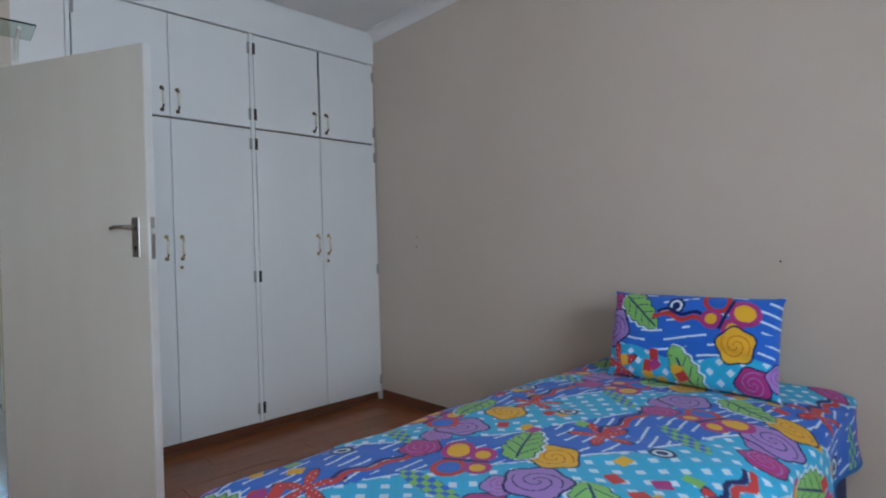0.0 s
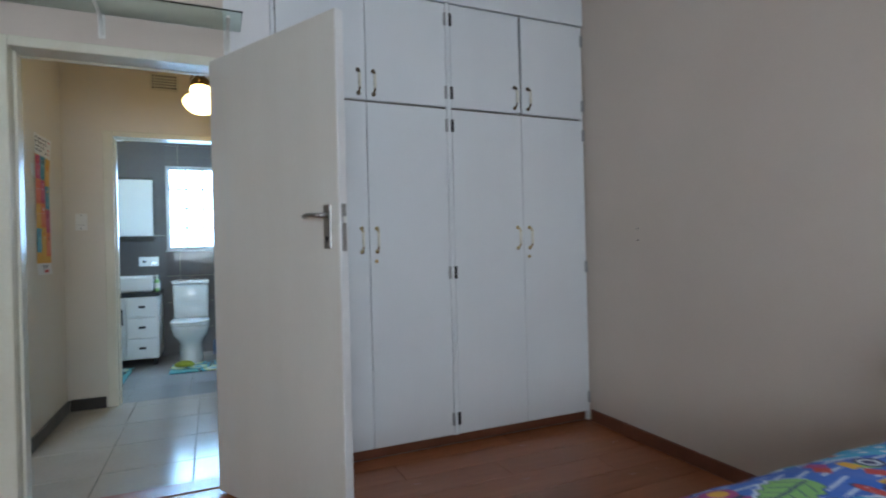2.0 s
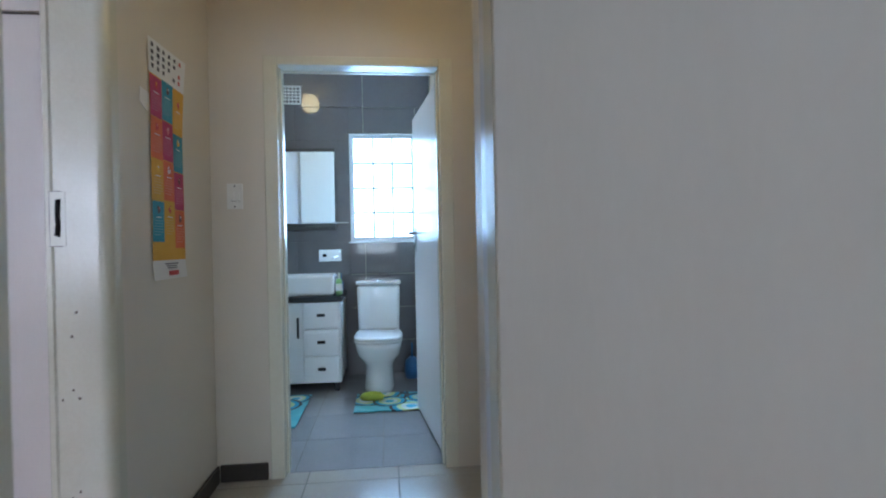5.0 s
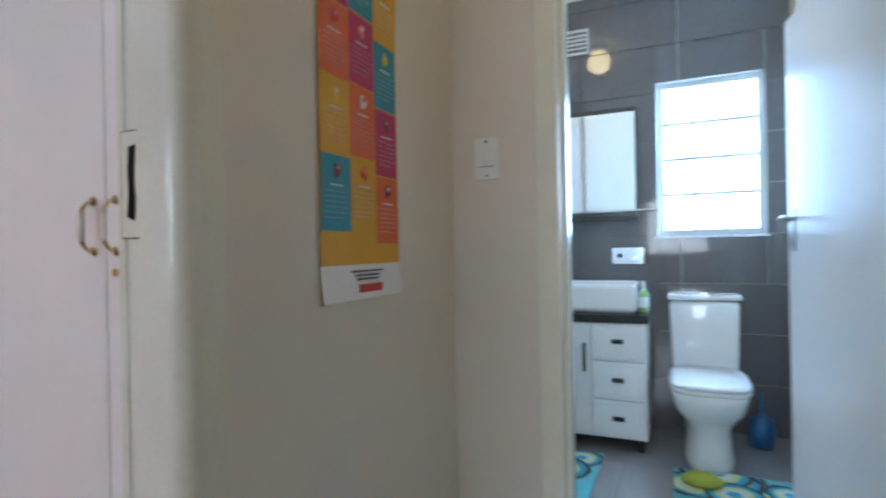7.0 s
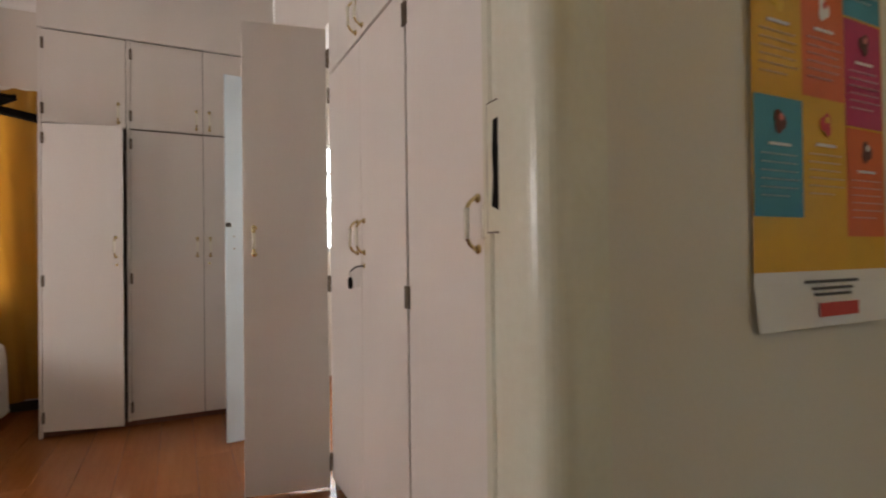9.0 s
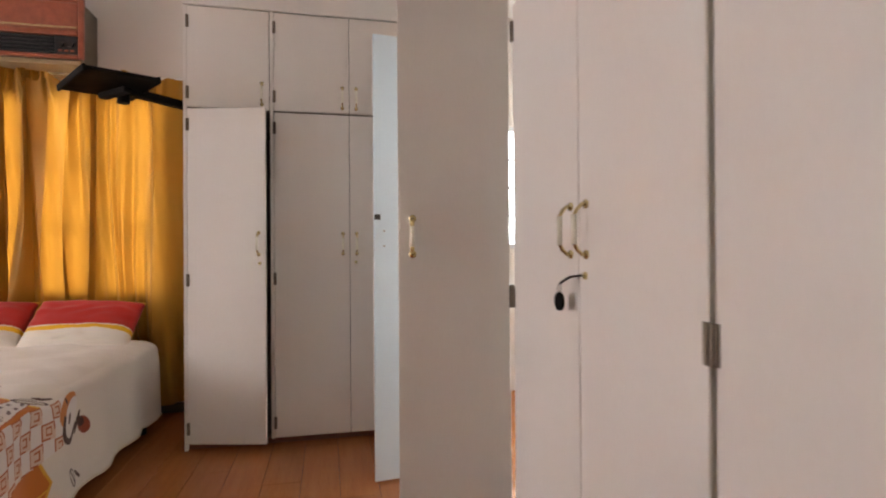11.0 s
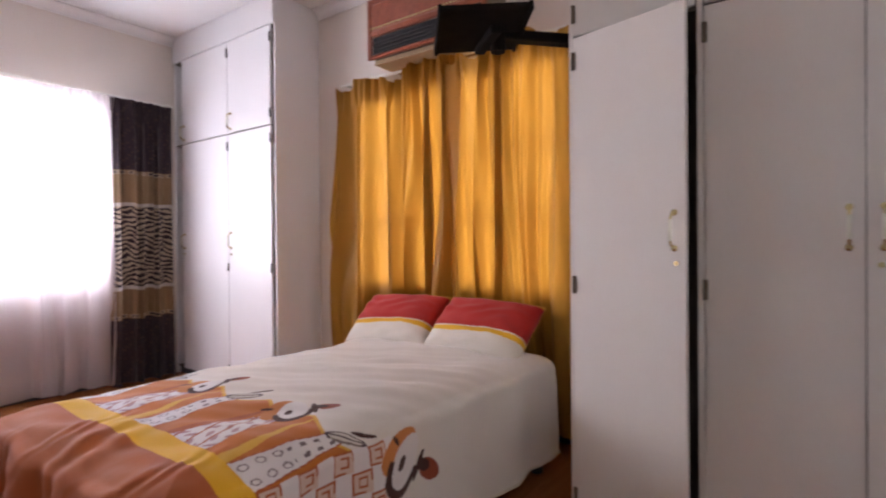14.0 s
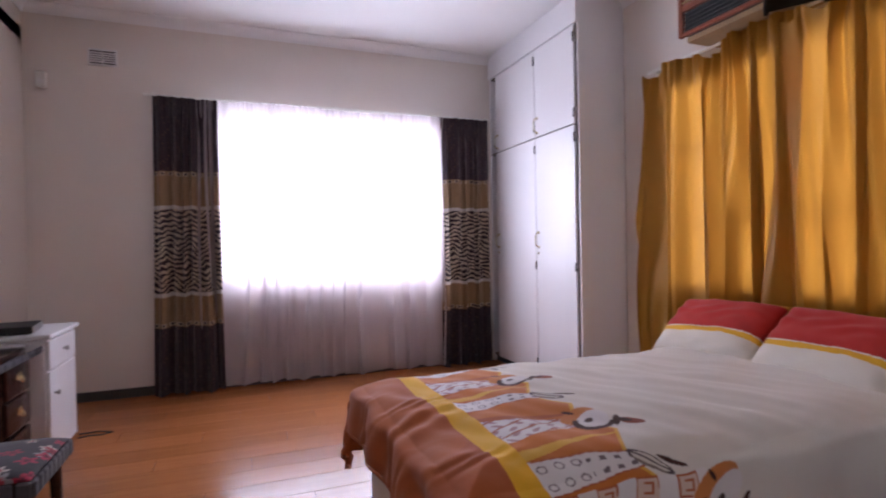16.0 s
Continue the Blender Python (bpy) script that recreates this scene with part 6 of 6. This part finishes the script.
def floral(u, v):
    c = blank(u.shape, (0.035, 0.028, 0.032))
    x, y = u * 0.46, v * 0.42
    rng = np.random.default_rng(5)
    for q in range(44):
        cx, cy, rad, a = rng.uniform(0, 0.46), rng.uniform(0, 0.42), rng.uniform(0.022, 0.045), rng.uniform(0, 6)
        ang = np.arctan2(y - cy, x - cx) + a
        rr = np.hypot(x - cx, y - cy) / (rad * (0.72 + 0.28 * np.cos(5 * ang)))
        col = ((0.34, 0.015, 0.045), (0.40, 0.34, 0.30), (0.28, 0.012, 0.03), (0.22, 0.20, 0.20))[q % 4]
        put(c, rr < 1, col)
        put(c, (rr < 0.45), (0.10, 0.01, 0.02) if q % 2 == 0 else (0.30, 0.05, 0.06))
    return c


stool = thing("dressing_stool", "dark wooden stool with a red floral cushioned seat", "stool", pose(-1.74, 1.92, 0))
me = sheet(lambda u, v: ((u - 0.5) * 0.46, (v - 0.5) * 0.42, 0.435 + 0.035 * (1 - np.abs(2 * u - 1) ** 4) ** 0.5 * (1 - np.abs(2 * v - 1) ** 4) ** 0.5), 150, 140, floral)
sheet_part("cushion", me, FABRIC, stool, "red and cream floral cushion")
bm = bmesh.new()
for k in range(9):
    for s in (-1, 1):
        box((-0.235 + k * 0.0525, s * 0.215 - 0.008, 0.375), (-0.19 + k * 0.0525, s * 0.215 + 0.008, 0.434), 0.006, bm)
        box((s * 0.235 - 0.008, -0.21 + k * 0.047, 0.375), (s * 0.235 + 0.008, -0.168 + k * 0.047, 0.434), 0.006, bm)
tagged(part("frill", bm, paint("grey_frill", (0.11, 0.10, 0.11), (0.07, 0.065, 0.07), 0.9, 10, 120, 0.2), stool, "dark gathered frill"), kind="stuff")
part("seat_frame", box((-0.222, -0.203, 0.36), (0.222, 0.203, 0.433), 0.006), WOOD_DARK, stool)
for sx in (-0.19, 0.19):
    for sy in (-0.17, 0.17):
        part("leg", rod((sx * 1.05, sy * 1.05, 0), (sx, sy, 0.36), 0.016, 12, None, 0.022), WOOD_DARK, stool)
sens = thing("alarm_sensor", "small white alarm sensor high in the room corner", "alarm sensor", pose(-1.225, -0.669, 2.515, rz=180))
part("housing", box((-0.035, -0.045, -0.060), (0.035, -0.001, 0.060), 0.010, seg=3), PLATE_WHITE, sens)
part("lens_strip", box((-0.02, -0.048, -0.035), (0.02, -0.0455, 0.0), 0.002), PAPER, sens)
cable = thing("cable", "thin dark cable lying on the floor beside the cabinet", "cable", pose(-1.72, 0.28, 0.0))
part("cord", tube([(0.08, 0.0, 0.004), (0.02, -0.02, 0.006), (-0.05, -0.01, 0.005), (-0.10, -0.05, 0.004), (-0.02, -0.09, 0.004), (0.09, -0.08, 0.004)], 0.004, 6), BLACK, cable)

# ---- floors, piece by piece ----
def planks(name, label, x0, x1, y0, y1, along, material, w=0.19, L=1.22):
    """A laminate floor of staggered planks on a dark bed; along: 0 for x, 1 for y."""
    fl = structure(name, box((x0, y0, -0.12), (x1, y1, -0.008)), UNDER, label, "floor")
    a0, a1, b0, b1 = (x0, x1, y0, y1) if along == 0 else (y0, y1, x0, x1)
    cache = {}
    r = 0
    b = b0
    while b < b1 - 0.005:
        bb = min(b + w, b1)
        a = a0 - ((r * 0.41) % 1.0) * L
        while a < a1 - 0.005:
            s, e = max(a, a0), min(a + L, a1)
            if e - s > 0.02:
                key = (round(e - s, 3), round(bb - b, 3))
                if key not in cache:
                    bm = box((0, 0, -0.0075), (key[0] - 0.0016, key[1] - 0.0016, 0.0), 0.0012)
                    if along == 1:
                        for v in bm.verts:
                            v.co.x, v.co.y = v.co.y, v.co.x
                        bmesh.ops.reverse_faces(bm, faces=bm.faces)
                    me = bpy.data.meshes.new("plank")
                    bm.to_mesh(me)
                    bm.free()
                    me.materials.append(material)
                    cache[key] = me
                ob = new("plank", cache[key])
                ob.parent = fl
                ob.location = (s, b, 0) if along == 0 else (b, s, 0)
            a += L
        b += w
        r += 1
    return fl


def tiles(name, label, lo, hi, size, gap, material, bed, plane="z", offset=(0, 0), depth=0.008, parent=None, holes=()):
    """Square or oblong tiles with recessed joints on a bed. plane z: floor; y: wall facing -y; x: wall facing -x."""
    sx, sy = size
    base = parent or structure(name, bed, GROUT if plane == "z" else GROUT_DARK, label, "floor" if plane == "z" else "wall")
    cache = {}
    u = lo[0] - offset[0]
    while u < hi[0] - 0.004:
        v = lo[1] - offset[1]
        while v < hi[1] - 0.004:
            u0, u1, v0, v1 = max(u, lo[0]), min(u + sx, hi[0]), max(v, lo[1]), min(v + sy, hi[1])
            cuts = [(u0, u1, v0, v1)]
            for h in holes:
                out = []
                for q in cuts:
                    if q[1] <= h[0] or q[0] >= h[1] or q[3] <= h[2] or q[2] >= h[3]:
                        out.append(q)
                        continue
                    if q[0] < h[0]:
                        out.append((q[0], h[0], q[2], q[3]))
                    if q[1] > h[1]:
                        out.append((h[1], q[1], q[2], q[3]))
                    m0, m1 = max(q[0], h[0]), min(q[1], h[1])
                    if q[2] < h[2]:
                        out.append((m0, m1, q[2], h[2]))
                    if q[3] > h[3]:
                        out.append((m0, m1, h[3], q[3]))
                cuts = out
            for c0, c1, d0, d1 in cuts:
                if c1 - c0 < 0.012 or d1 - d0 < 0.012:
                    continue
                key = (round(c1 - c0, 3), round(d1 - d0, 3))
                if key not in cache:
                    a, b = key[0] - gap, key[1] - gap
                    bm = box((0, 0, -depth), (a, b, 0), 0.0012) if plane == "z" else box((0, -depth, 0), (a, 0, b), 0.0012)
                    me = bpy.data.meshes.new("tile")
                    bm.to_mesh(me)
                    bm.free()
                    me.materials.append(material)
                    cache[key] = me
                ob = new("tile", cache[key])
                ob.parent = base
                ob.location = (c0, d0, 0) if plane == "z" else (c0, lo[2], d0)
            v += sy
        u += sx
    return base


planks("floor_bedroom", "red-brown laminate plank floor of the small bedroom", -0.967, 2.335, -1.10, 3.60, 0, LAMINATE1)
planks("floor_large_bedroom", "glossy orange-brown laminate plank floor", -5.48, -1.01, -0.669, 4.93, 0, LAMINATE)
planks("floor_dressing_room", "laminate plank floor of the dressing room", -5.48, -3.12, 4.93, 6.68, 0, LAMINATE)
tiles("floor_hall", "cream ceramic floor tiles with dark joints", (-1.01, 3.73), (0.505, 5.55), (0.45, 0.45), 0.006, TILE, box((-1.01, 3.60, -0.12), (2.40, 6.05, -0.006)), offset=(0.36, 0.12))
tiles("floor_passage", "cream ceramic floor tiles with dark joints", (0.505, 4.12), (2.40, 6.05), (0.45, 0.45), 0.006, TILE, box((0.505, 4.12, -0.14), (2.40, 6.05, -0.121)), offset=(0.075, 0.06))
tiles("floor_bath", "polished grey bathroom floor tiles", (-1.45, 5.55), (0.36, 7.602), (0.45, 0.45), 0.004, TILE_BATH, box((-1.45, 5.55, -0.12), (0.36, 7.602, -0.005)))
tiles("wall_tiles_bath", "glossy dark grey-brown bathroom wall tiles", (-1.45, 0.0, 7.600), (0.36, CB - 0.075), (0.60, 0.30), 0.003, TILE_WALL, box((-1.45, 7.598, 0), (-0.381, 7.6015, CB)), plane="y", depth=0.009,
      holes=[(-0.381, 0.215, 1.195, 2.165)])
